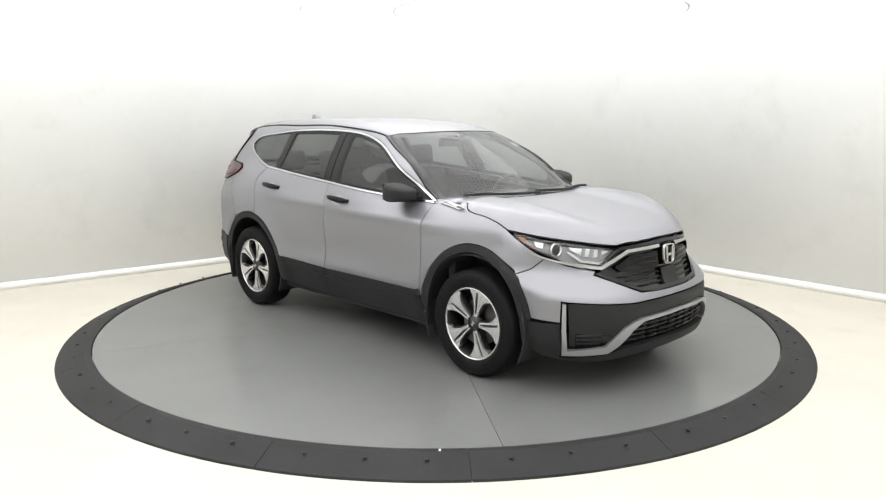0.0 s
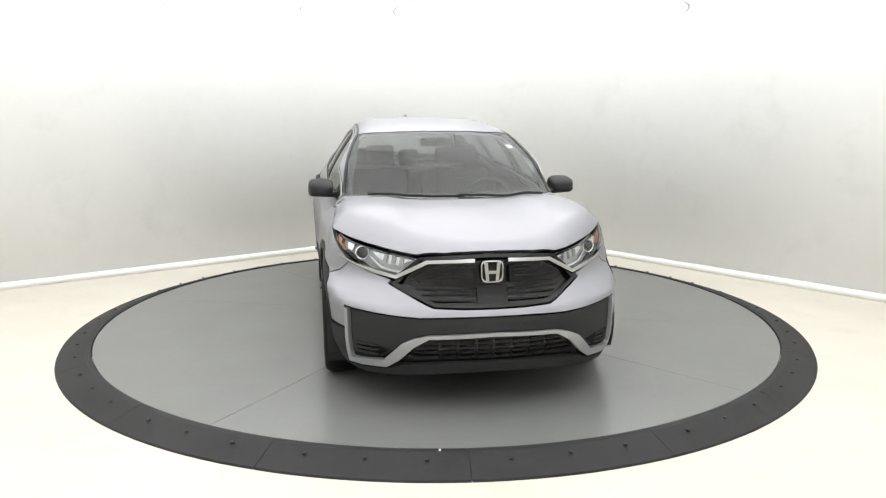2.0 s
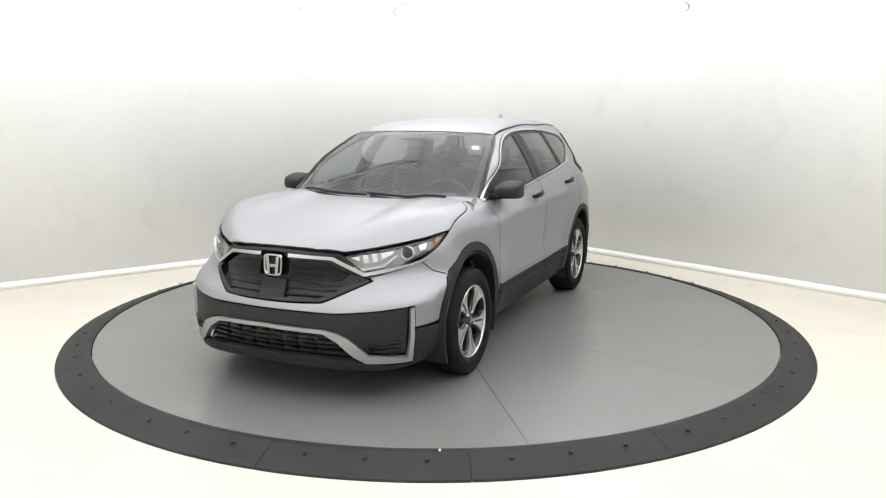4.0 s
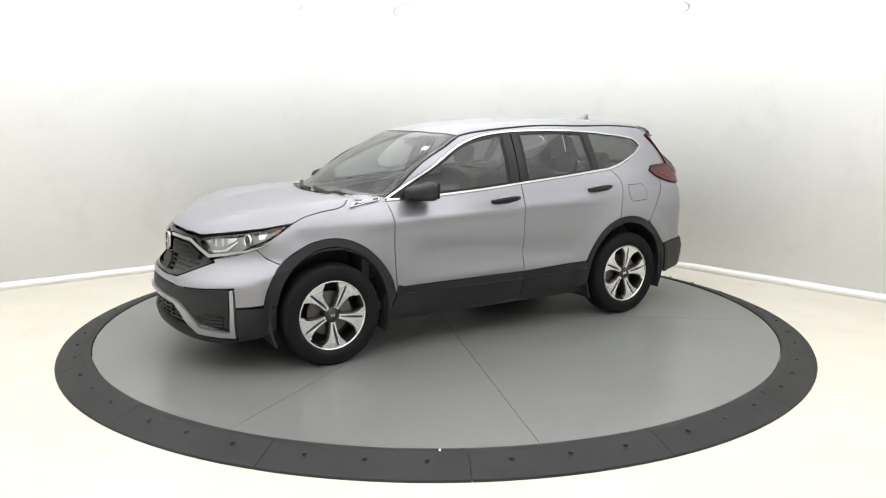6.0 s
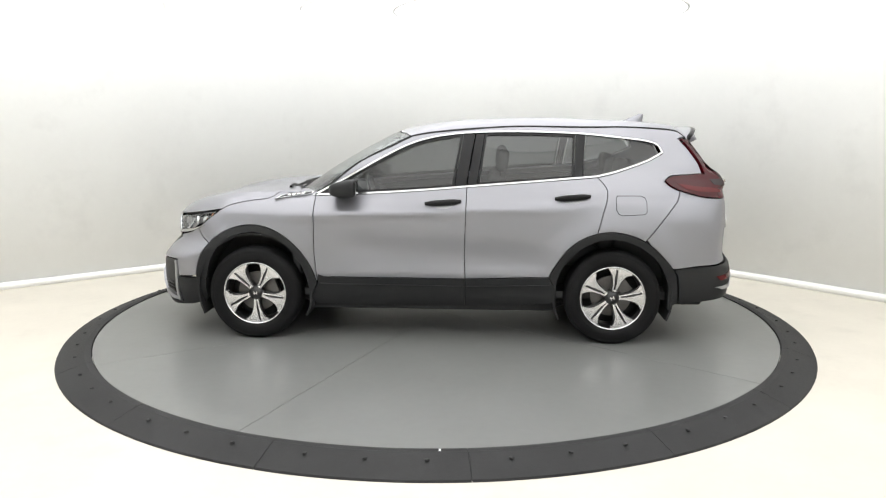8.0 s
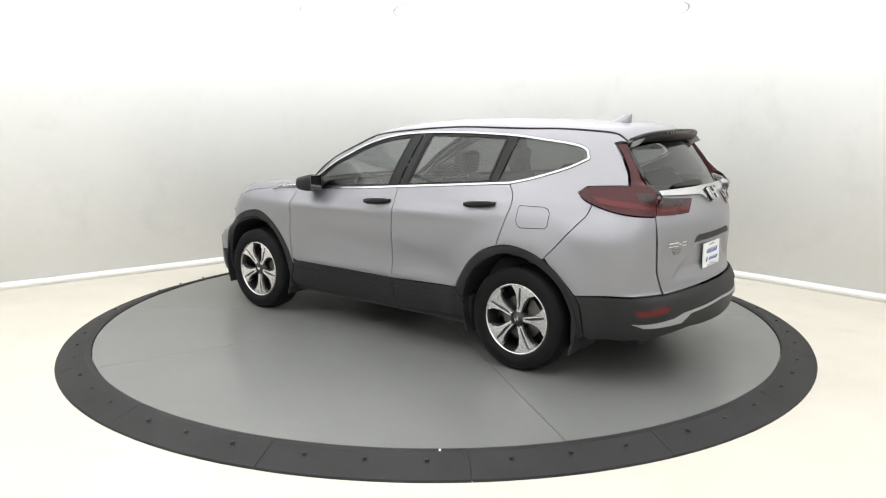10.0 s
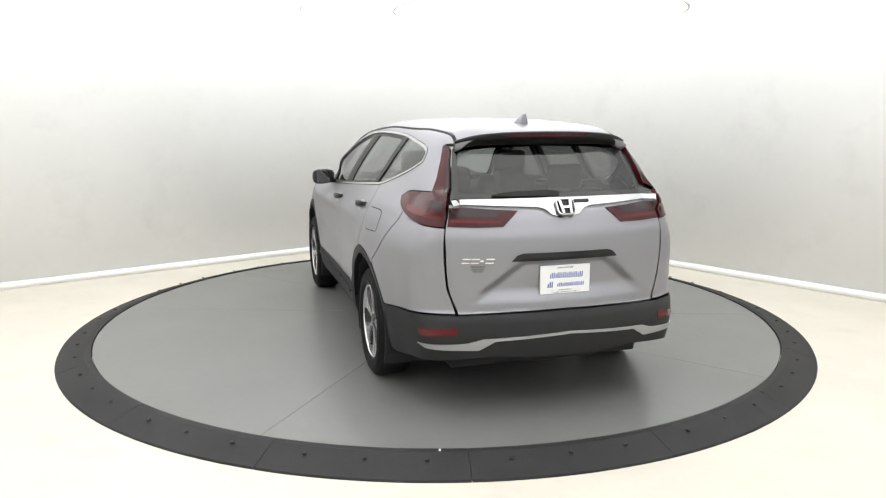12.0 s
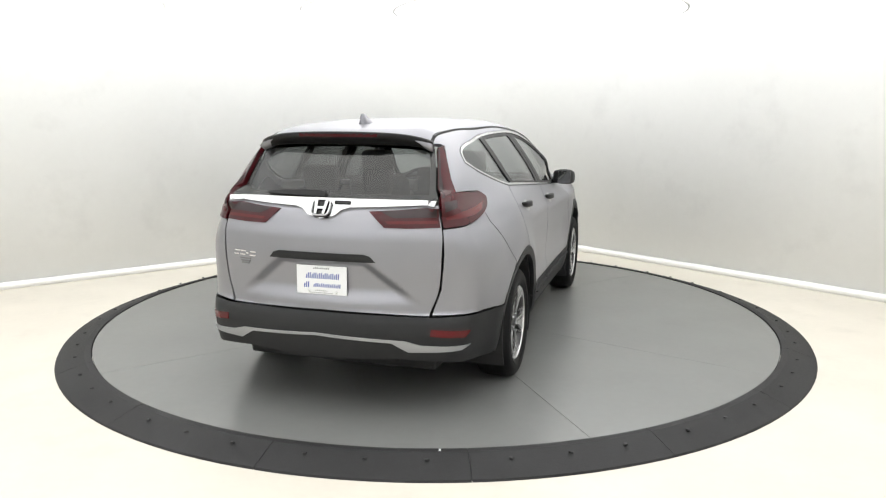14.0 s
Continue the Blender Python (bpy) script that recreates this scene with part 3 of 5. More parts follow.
def build_body():
    P = dict(step=0.04)
    # front wings
    wing = via("side", ("side", HOOD_EDGE), ("side", [(1.0, 1.098), (0.90, 1.092)]), ("side", DOOR_A),
               ("side", first(ARCH_F[::-1], lambda q: q[1] > 0.44 and not (q[0] > 1.4 and q[1] < 0.715))), ("side", SEAM_BUMPER))
    wings = both("front_fender", "side", wing, "paint", car, **P)
    # doors
    front = via("side", ("side", DOOR_A), ("side", [(0.842, 0.472), (0.724, 0.472), (-0.25, 0.468)]), ("side", DOOR_B[::-1]),
                ("side", first(BELT[::-1], lambda q: -0.25 < q[0])))
    doors_f = both("front_door", "side", front, "paint", car, **P)
    rear = via("side", ("side", DOOR_B), ("side", first(ARCH_R, lambda q: q[0] > -1.19)), ("side", DOOR_C[::-1]),
               ("side", first(BELT[::-1], lambda q: -1.19 < q[0] < -0.26)))
    doors_r = both("rear_door", "side", rear, "paint", car, **P)
    # the one-piece side frame: windscreen pillar, roof rail, rear pillar and rear wing
    frame_line = via("ring", ("side", [(0.902, 1.090)]), ("top", SCREEN_EDGE), ("top", DITCH), ("tail", [(34.9, 1.478), (34.5, 1.40), (34.5, 1.30), (35.2, 1.227),
                     (39, 1.224), (45.8, 1.216)]), ("tail", first(LAMP_LOW, lambda q: q[0] > 46.0)), ("tail", [(45.4, 1.112)]), ("side", SEAM_REAR[::-1]),
                     ("side", first(ARCH_R[::-1], lambda q: -1.54 < q[0] < -1.2)), ("side", DOOR_C[::-1]), ("side", BELT_REAR), ("side", DLO_TOP))
    both("side_frame", "ring", frame_line, "paint", car, **P)
    # hood and roof
    half = via("ring", ("nose", [(0, 0.892), (7, 0.890), (13, 0.884), (21, 0.872), (26, 0.882), (31, 0.894), (38.5, 0.912), (46.3, 0.931)]), ("side", HOOD_EDGE),
               ("top", [(1.02, 0.755), (1.00, 0.68), (1.04, 0.55), (1.10, 0.40), (1.14, 0.2), (1.15, 0.0)]))
    half = [(a, b - 25) for a, b in half]
    whole = [(a, b + 25) for a, b in half] + [(a, 25 - b) for a, b in half[::-1] if abs(b) > 1e-3]
    patch("hood", "ring", whole, "paint", car, **P)
    half = via("ring", ("top", [(0.315, 0.0), (0.30, 0.2), (0.265, 0.4), (0.19, 0.59)]), ("top", [(a, b - 0.012) for a, b in DITCH]), ("top", [(-1.90, 0.3), (-1.91, 0.0)]))
    patch("roof", "ring", half + [(a, 50 - b) for a, b in half[::-1]], "paint", car, **P)
    for s in (1, -1):
        bm = bmesh.new()
        line = [lift("top", [(a, b - 0.006)])[0] for a, b in DITCH]
        strip(bm, line, 0.011, 0.006, s)
        part("roof_molding", bm, "satin_black", car, "black roof molding strip")
    # painted bumpers
    nose = via("nose", ("nose", [(0, 0.548), (10, 0.547), (19.1, 0.543), (30, 0.555), (38.5, 0.568), (40.6, 0.574), (40.7, 0.445)]),
               ("side", first(ARCH_F, lambda q: q[0] > 1.4 and 0.445 < q[1] < 0.705)), ("side", SEAM_BUMPER),
               ("nose", [(38, 0.762), (33, 0.742), (28.6, 0.724), (29.6, 0.705), (24, 0.662), (18, 0.612), (15.8, 0.594), (8, 0.588), (0, 0.587)]))
    nose = nose + [(-a, b) for a, b in nose[::-1] if abs(a) > 1e-3]
    bumper = patch("front_bumper", "nose", nose, "paint", car, **P)
    tail = via("tail", ("tail", [(30.2, 1.038)]), ("tail", [(30.3, 0.912), (29.7, 0.717), (27.4, 0.575), (33.9, 0.575), (41.9, 0.571)]),
               ("side", first(ARCH_R[::-1], lambda q: q[0] < -1.56)), ("side", SEAM_REAR), ("tail", [(45.4, 1.112)]), ("tail", first(LAMP_LOW, lambda q: q[0] < 44.5)))
    corners = both("bumper_corner", "tail", tail, "paint", car, **P)
    # tailgate below its glass
    gate = spline([(29.4, 1.175), (30.2, 1.038), (29.9, 0.912), (29.3, 0.717), (26.9, 0.572)])
    gate = mirrored([(0, 1.175), (15, 1.175)] + gate + [(14, 0.582), (0, 0.588)])
    tailgate = patch("tailgate", "tail", gate, "paint", car, step=0.016)
    return wings, doors_f, doors_r, bumper, tailgate


def strip(bm, line, half_w, height, s=1):
    """A low bar along a line of points, across y."""
    rows = []
    for x, y, z in line:
        rows.append([bm.verts.new(q) for q in ((x, s * (y - half_w), z - 0.004), (x, s * (y - half_w * 0.6), z + height), (x, s * (y + half_w * 0.6), z + height * 0.8),
                                               (x, s * (y + half_w), z - 0.012))])
    for a, b in zip(rows, rows[1:]):
        for i in range(3):
            bm.faces.new((a[i], a[i + 1], b[i + 1], b[i]))
    bmesh.ops.recalc_face_normals(bm, faces=bm.faces)


def build_cladding(doors_f, doors_r):
    C = dict(step=0.04, off=0.003, thick=0.03)
    both("front_arch_cladding", "side", via("side", ("side", first(ARCH_F, lambda q: q[1] > 0.41)), ("side", ARCH_F_IN[::-1])), "cladding", car, **C)
    both("rear_arch_cladding", "side", via("side", ("side", ARCH_R), ("side", [(-1.78, 0.50), (-1.80, 0.30)]), ("side", ARCH_R_IN[::-1])), "cladding", car, **C)
    fd = [(0.842, 0.494), (0.80, 0.480), (0.724, 0.472), (-0.25, 0.468), (-0.25, 0.252), (0.3, 0.250), (0.86, 0.258), (0.90, 0.30), (0.845, 0.42)]
    rd = [(-0.25, 0.468), (-0.6, 0.478), (-0.858, 0.493), (-0.905, 0.40), (-0.89, 0.29), (-0.6, 0.262), (-0.25, 0.252)]
    for i in (0, 1):
        patch("cladding", "side", fd, "cladding", doors_f[i], flip=i == 1, **C)
        patch("cladding", "side", rd, "cladding", doors_r[i], flip=i == 1, **C)
        patch("cladding_ridge", "side", [(0.83, 0.43), (0.70, 0.425), (-0.24, 0.418), (-0.24, 0.405), (0.70, 0.411), (0.84, 0.418)], "cladding", doors_f[i], flip=i == 1,
              step=0.03, off=0.02, thick=0.012)
        patch("cladding_ridge", "side", [(-0.26, 0.418), (-0.5, 0.425), (-0.86, 0.44), (-0.865, 0.428), (-0.5, 0.411), (-0.26, 0.405)], "cladding", doors_r[i], flip=i == 1,
              step=0.03, off=0.02, thick=0.012)
    # front lip and corners
    lip = via("nose", ("nose", [(0, 0.288), (12, 0.285), (24, 0.272), (27.8, 0.243), (40.2, 0.226), (40.7, 0.44)]),
              ("side", [(1.783, 0.44), (1.70, 0.44), (1.70, 0.30), (1.72, 0.255)]), ("nose", [(44, 0.222), (34, 0.195), (23.5, 0.205), (10, 0.222), (0, 0.228)]))
    patch("front_lip", "nose", lip + [(-a, b) for a, b in lip[::-1] if abs(a) > 1e-3], "cladding", car, step=0.04, off=0.004, thick=0.05)
    # rear bumper
    low = via("tail", ("tail", [(0, 0.580), (14, 0.575), (27.8, 0.566), (33.9, 0.568), (41.9, 0.565)]), ("side", [(-1.752, 0.556), (-1.785, 0.50), (-1.80, 0.30)]),
              ("tail", [(46, 0.285), (38, 0.30), (28, 0.325), (18, 0.345), (10, 0.335), (0, 0.33)]))
    rb = patch("rear_bumper", "tail", low + [(-a, b) for a, b in low[::-1] if abs(a) > 1e-3], "cladding", car, step=0.04, off=0.006, thick=0.06)
    both("rear_reflector", "tail", [(36.8, 0.490), (26.8, 0.512), (26.5, 0.470), (35.0, 0.450)], "red_bright", rb, off=0.010, thick=0.012, step=0.02, label="red plastic reflector")
    strip_line = mirrored([(0, 0.476), (21.0, 0.452), (24.6, 0.428), (36.8, 0.408), (34.0, 0.383), (21.8, 0.384), (18.0, 0.434), (0, 0.457)])
    patch("skid_trim", "tail", strip_line, "satin_silver", rb, off=0.013, thick=0.02, step=0.03, label="satin silver trim strip")


def build_glass(doors_f, doors_r):
    dlo = via("side", ("side", BELT), ("side", BELT_REAR), ("side", DLO_TOP))
    both("window_chrome", "side", dlo, "chrome", car, off=0.004, thick=0.012, inset=0.001, rim=0.0125, step=0.04, label="bright chrome window surround")
    up = sorted(DLO_TOP)

    def top(x, d=0.012):
        return float(np.interp(x, [q[0] for q in up], [q[1] for q in up])) - d

    lo = sorted(BELT + BELT_REAR)

    def bot(x, d=0.012):
        return float(np.interp(x, [q[0] for q in lo], [q[1] for q in lo])) + d

    def window(x0, x1, lean0, lean1, d=0.012):
        xs = np.linspace(x0, x1, 12)
        xt = np.linspace(x0 + lean0, x1 + lean1, 12)
        return [(x, bot(x, d)) for x in xs] + [(x, top(x, d)) for x in xt[::-1]]

    tip = [(0.84, bot(0.84)), (0.6, bot(0.6)), (0.3, bot(0.3)), (0.0, bot(0.0)), (-0.165, bot(-0.165)), (-0.225, top(-0.225))] + \
          [(x, top(x)) for x in (-0.15, -0.05, 0.05, 0.15, 0.25, 0.35, 0.45, 0.55, 0.65, 0.75, 0.82)]
    quarter = [(-1.095, bot(-1.095)), (-1.2, bot(-1.2)), (-1.33, bot(-1.33)), (-1.45, bot(-1.45)), (-1.59, bot(-1.59)), (-1.664, 1.381), (-1.632, 1.424)] + \
              [(x, top(x)) for x in (-1.55, -1.4, -1.3, -1.2, -1.132)]
    for i in (0, 1):
        g = dict(flip=i == 1, thick=0.004, step=0.05, off=-0.008)
        patch("window", "side", tip, "tinted", doors_f[i], label="tinted door window", **g)
        patch("window", "side", window(-0.33, -1.03, -0.055, -0.025), "tinted", doors_r[i], label="dark tinted door window", **g)
        patch("quarter_window", "side", quarter, "tinted", car, label="dark tinted quarter window", **g)
        k = dict(flip=i == 1, thick=0.02, step=0.04, off=-0.003)
        patch("pillar_cover", "side", window(-0.165, -0.252, -0.06, -0.06, 0.013), "satin_black", doors_f[i], **k)
        patch("pillar_cover", "side", window(-0.258, -0.33, -0.06, -0.055, 0.013), "satin_black", doors_r[i], **k)
        patch("window_divider", "side", window(-1.03, -1.095, -0.025, -0.037, 0.013), "satin_black", doors_r[i], **k)
        patch("mirror_sail", "side", [(0.835, bot(0.835)), (0.58, bot(0.58)), (0.60, 1.13), (0.66, 1.165)], "satin_black", doors_f[i], **dict(k, off=0.002))
        patch("window_seal", "side", tip, "satin_black", doors_f[i], flip=i == 1, rim=0.016, thick=0.02, off=-0.004, step=0.04)
        patch("window_seal", "side", window(-0.33, -1.03, -0.055, -0.025), "satin_black", doors_r[i], flip=i == 1, rim=0.014, thick=0.02, off=-0.004, step=0.04)
    # windscreen
    half = via("ring", ("top", [(1.135, 0.0), (1.12, 0.2), (1.07, 0.4), (0.98, 0.58), (0.885, 0.755)]), ("top", [(a, b - 0.012) for a, b in SCREEN_EDGE]),
               ("top", [(0.205, 0.56), (0.275, 0.38), (0.305, 0.2), (0.322, 0.0)]))
    screen_line = half + [(a, 50 - b) for a, b in half[::-1]]
    ws = patch("windscreen", "ring", screen_line, "glass", car, off=-0.004, thick=0.005, step=0.06, label="clear laminated windscreen")
    patch("black_border", "ring", screen_line, "gloss_black", ws, off=-0.012, thick=0.004, rim=0.035, step=0.05)
    for s in (1, -1):
        bm = bmesh.new()
        strip(bm, [lift("top", [(a, b - 0.004)])[0] for a, b in SCREEN_EDGE], 0.014, 0.006, s)
        part("pillar_molding", bm, "gloss_black", car)
    rear_line = mirrored([(0, 1.188), (15, 1.188), (29.3, 1.188), (30.2, 1.28), (31.0, 1.38), (31.6, 1.462), (28, 1.50), (15, 1.515), (0, 1.52)])
    rw = patch("rear_window", "tail", rear_line, "tinted", car, off=-0.004, thick=0.005, step=0.05, label="dark tinted rear window")
    patch("black_border", "tail", rear_line, "gloss_black", rw, off=-0.010, thick=0.004, rim=0.035, step=0.05)
    return ws, rw


wings, doors_f, doors_r, front_bumper, tailgate = build_body()
build_cladding(doors_f, doors_r)
windscreen, rear_window = build_glass(doors_f, doors_r)


# ---------------------------------------------------------------- lamps, grille and trim
def at(kind, a, b, off=0.0):
    """A point on the skin, moved outwards by off, and the skin's normal there."""
    q = lift(kind, [(a, b)])
    n = normals(q)
    return Vector(q[0] + n[0] * off), Vector(n[0])


def facing(q, n, roll=0.0):
    """A pose at q whose z axis points along n and whose y axis points up."""
    n = n.normalized()
    side = Vector((0, 0, 1)).cross(n).normalized()
    up = n.cross(side)
    return Matrix.Translation(q) @ Matrix((side, up, n)).transposed().to_4x4() @ pose(0, 0, 0, 0, 0, roll)


def side_of(ob_matrix, s):
    return ob_matrix if s > 0 else Matrix.Diagonal((1, -1, 1, 1)) @ ob_matrix @ Matrix.Diagonal((-1, 1, 1, 1))


HEADLAMP = [(20.6, 0.846), (26, 0.868), (31.0, 0.880), (38.5, 0.900), (46.3, 0.920), (55.0, 0.956), (52.5, 0.905), (48.0, 0.852), (42.7, 0.812), (38.0, 0.765),
            (33.0, 0.745), (28.2, 0.727), (24.5, 0.785)]


def emblem(parent, q, n, w, h):
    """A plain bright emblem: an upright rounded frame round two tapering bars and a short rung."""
    m = facing(q, n)
    bm = bmesh.new()
    n_seg = 40
    rings = []
    for k, (sx, sy, z) in enumerate(((1, 1, 0), (0.97, 0.97, 0.010), (0.88, 0.87, 0.012), (0.80, 0.80, 0.004))):
        ring = []
        for i in range(n_seg):
            a = 2 * math.pi * i / n_seg
            c, s = math.cos(a), math.sin(a)
            px = math.copysign(abs(c) ** 0.45, c) * w / 2 * sx * (1 + 0.06 * s)
            py = math.copysign(abs(s) ** 0.45, s) * h / 2 * sy
            ring.append(bm.verts.new((px, py, z)))
        rings.append(ring)
    for a, b in zip(rings, rings[1:]):
        for i in range(n_seg):
            bm.faces.new((a[i], a[(i + 1) % n_seg], b[(i + 1) % n_seg], b[i]))
    for s in (1, -1):
        prism(bm, [(s * w * 0.14, -h * 0.40), (s * w * 0.27, -h * 0.40), (s * w * 0.36, h * 0.40), (s * w * 0.20, h * 0.40)], 0.002, 0.013)
    prism(bm, [(-w * 0.17, -h * 0.10), (w * 0.17, -h * 0.10), (w * 0.18, h * 0.04), (-w * 0.18, h * 0.04)], 0.002, 0.012)
    bmesh.ops.transform(bm, verts=bm.verts, matrix=m)
    e = part("emblem", bm, "chrome", parent, "bright chrome emblem")
    bm = bmesh.new()
    prism(bm, [(math.copysign(abs(math.cos(2 * math.pi * i / 32)) ** 0.45, math.cos(2 * math.pi * i / 32)) * w * 0.49,
                math.copysign(abs(math.sin(2 * math.pi * i / 32)) ** 0.45, math.sin(2 * math.pi * i / 32)) * h * 0.49) for i in range(32)], -0.03, 0.001, m)
    part("backing", bm, "gloss_black", e)


def build_front():
    grille_line = mirrored([(0, 0.884), (10, 0.878), (20.4, 0.862), (24, 0.80), (26.8, 0.730), (29.2, 0.707), (24, 0.664), (18, 0.616), (15.6, 0.598), (8, 0.592), (0, 0.591)])
    grille = patch("grille", "nose", grille_line, "gloss_black", car, off=-0.028, thick=0.02, step=0.04, inset=0.0, label="gloss black grille with a chrome bar")
    patch("grille_frame", "nose", grille_line, "gloss_black", grille, off=0.001, thick=0.035, step=0.03, rim=0.018)
    for s in (False, True):
        patch("chrome_bar", "nose", [(4.6, 0.857), (12, 0.853), (18.3, 0.846), (27.3, 0.757), (34, 0.776), (41, 0.797), (48.5, 0.835), (49.5, 0.832), (42, 0.782), (34, 0.748), (27.0, 0.728),
                                     (17.7, 0.822), (12, 0.829), (4.6, 0.833)], "chrome", grille, off=0.012, thick=0.022, step=0.025, flip=s, label="bright chrome bar")
        patch("upper_bar", "nose", [(5.0, 0.818), (16.4, 0.806), (22.6, 0.745), (20.5, 0.712), (5.0, 0.722)], "satin_black", grille, off=-0.002, thick=0.02, step=0.03, flip=s)
        patch("bar_ridge", "nose", [(6.0, 0.800), (15.6, 0.793), (17.0, 0.778), (6.0, 0.784)], "gloss_black", grille, off=0.008, thick=0.012, step=0.03, flip=s)
        patch("bar_ridge", "nose", [(6.0, 0.764), (18.0, 0.757), (19.4, 0.742), (6.0, 0.748)], "gloss_black", grille, off=0.006, thick=0.012, step=0.03, flip=s)
        for z in (0.690, 0.664, 0.638, 0.612):
            w = 22.5 - (0.705 - z) * 75
            patch("slat", "nose", [(4.6, z + 0.005), (w, z + 0.003), (w, z - 0.004), (4.6, z - 0.005)], "satin_black", grille, off=-0.014, thick=0.02, step=0.03, inset=0, flip=s)
    patch("sensor_cover", "nose", mirrored([(0, 0.712), (4.4, 0.712), (4.2, 0.602), (0, 0.602)]), "cladding", grille, off=-0.004, thick=0.02, step=0.03, label="smooth grey sensor cover")
    q, n = at("nose", 0, 0.787, 0.004)
    emblem(grille, q, Vector((1, 0, 0.06)), 0.132, 0.128)
    # lower face: dark band, satin frame line, intake
    band = mirrored([(0, 0.546), (19.1, 0.541), (30, 0.553), (38.9, 0.564), (38.2, 0.30), (28.1, 0.315), (25, 0.365), (22.7, 0.406), (20, 0.435), (16.8, 0.452), (0, 0.464)])
    b = patch("bumper_band", "nose", band, "cladding", front_bumper, off=-0.008, thick=0.03, step=0.035, label="dark grey plastic bumper band")
    for s in (False, True):
        patch("corner_vent", "nose", [(36.8, 0.385), (36.6, 0.295), (29.3, 0.312), (26.0, 0.362)], "gloss_black", b, off=-0.004, thick=0.006, step=0.03, flip=s)
        for z in (0.365, 0.340, 0.315):
            patch("vent_slat", "nose", [(36.4, z + 0.012), (36.4, z), (30.5, z + 0.002), (29.5, z + 0.012)], "cladding", b, off=0.004, thick=0.012, step=0.03, inset=0, flip=s)
    line = mirrored([(0, 0.463), (16.8, 0.451), (20.5, 0.432), (23.4, 0.403), (28.4, 0.298), (38.4, 0.276), (39.0, 0.40), (39.2, 0.560), (40.5, 0.566), (40.5, 0.40), (40.0, 0.240),
                     (34, 0.243), (27.5, 0.250), (24, 0.300), (20.2, 0.380), (16.6, 0.424), (0, 0.437)])
    patch("bumper_trim", "nose", line, "satin_silver", front_bumper, off=0.010, thick=0.03, step=0.025, label="satin silver bumper trim")
    intake = mirrored([(0, 0.434), (16.4, 0.420), (20.0, 0.376), (23.8, 0.296), (25.0, 0.272), (12, 0.286), (0, 0.288)])
    k = patch("lower_intake", "nose", intake, "gloss_black", front_bumper, off=-0.03, thick=0.02, step=0.04, inset=0)
    for z, w in ((0.405, 17.0), (0.375, 19.0), (0.345, 20.5), (0.315, 22.0)):
        for s in (False, True):
            for a0, a1 in ((0.4, 4.2), (5.0, 9.0), (9.8, 13.6), (14.4, w)):
                patch("intake_slat", "nose", [(a0, z + 0.007), (a1, z + 0.006), (a1, z - 0.006), (a0, z - 0.007)], "satin_black", k, off=-0.016, thick=0.02, step=0.04, inset=0, flip=s)
    # headlamps
    for s in (1, -1):
        fl = s < 0
        lamp = patch("headlamp", "nose", HEADLAMP, "lamp_dark", car, off=-0.045, thick=0.02, step=0.03, inset=0.0, flip=fl, label="headlamp with clear cover and amber reflector")
        patch("cover", "nose", HEADLAMP, "cover", lamp, off=-0.001, thick=0.003, step=0.035, flip=fl, label="clear plastic lamp cover")
        patch("bezel", "nose", HEADLAMP, "gloss_black", lamp, off=-0.006, thick=0.045, step=0.03, rim=0.007, flip=fl)
        patch("amber_reflector", "nose", [(50.6, 0.932), (54.3, 0.949), (52.1, 0.906), (47.8, 0.854), (46.9, 0.862), (50.2, 0.900)], "amber", lamp, off=-0.016, thick=0.03, step=0.02, flip=fl, label="amber side reflector")
        patch("upper_bowl", "nose", [(22.5, 0.842), (30.5, 0.868), (37.0, 0.884), (36.0, 0.850), (32.0, 0.808), (27.5, 0.800)], "lamp_silver", lamp, off=-0.036, thick=0.02, step=0.015, flip=fl)
        for a, zz in ((25.6, 0.834), (28.4, 0.838), (31.2, 0.842)):
            patch("bowl_fin", "nose", [(a, zz + 0.02), (a + 1.1, zz + 0.024), (a + 1.5, zz - 0.028), (a + 0.4, zz - 0.03)], "lamp_dark", lamp, off=-0.026, thick=0.02, step=0.02, inset=0, flip=fl)
        patch("light_line", "nose", [(22.4, 0.812), (26.8, 0.776), (32.5, 0.790), (36.6, 0.842), (37.6, 0.842), (33.2, 0.778), (26.9, 0.762), (22.0, 0.802)], "lamp_silver", lamp, off=-0.020, thick=0.02,
              step=0.02, inset=0, flip=fl, label="white light guide")
        patch("side_bowl", "nose", [(44.6, 0.903), (47.6, 0.912), (47.0, 0.874), (45.0, 0.862)], "lamp_silver", lamp, off=-0.024, thick=0.02, step=0.02, inset=0, flip=fl)
        q, n = at("nose", 41.0, 0.858, -0.035)
        m = side_of(facing(q, (n * 0.5 + Vector((1, 0, 0))).normalized()), s)
        bm = bmesh.new()
        spin(bm, [(0.040, 0.0), (0.042, 0.016), (0.036, 0.018), (0.033, 0.004)], 32, m)
        part("projector_ring", bm, "lamp_silver", lamp, smooth=True)
        bm = bmesh.new()
        spin(bm, [(0.033, 0.002), (0.028, 0.012), (0.018, 0.019), (0, 0.022)], 32, m)
        part("projector_lens", bm, "gloss_black", lamp, smooth=True)


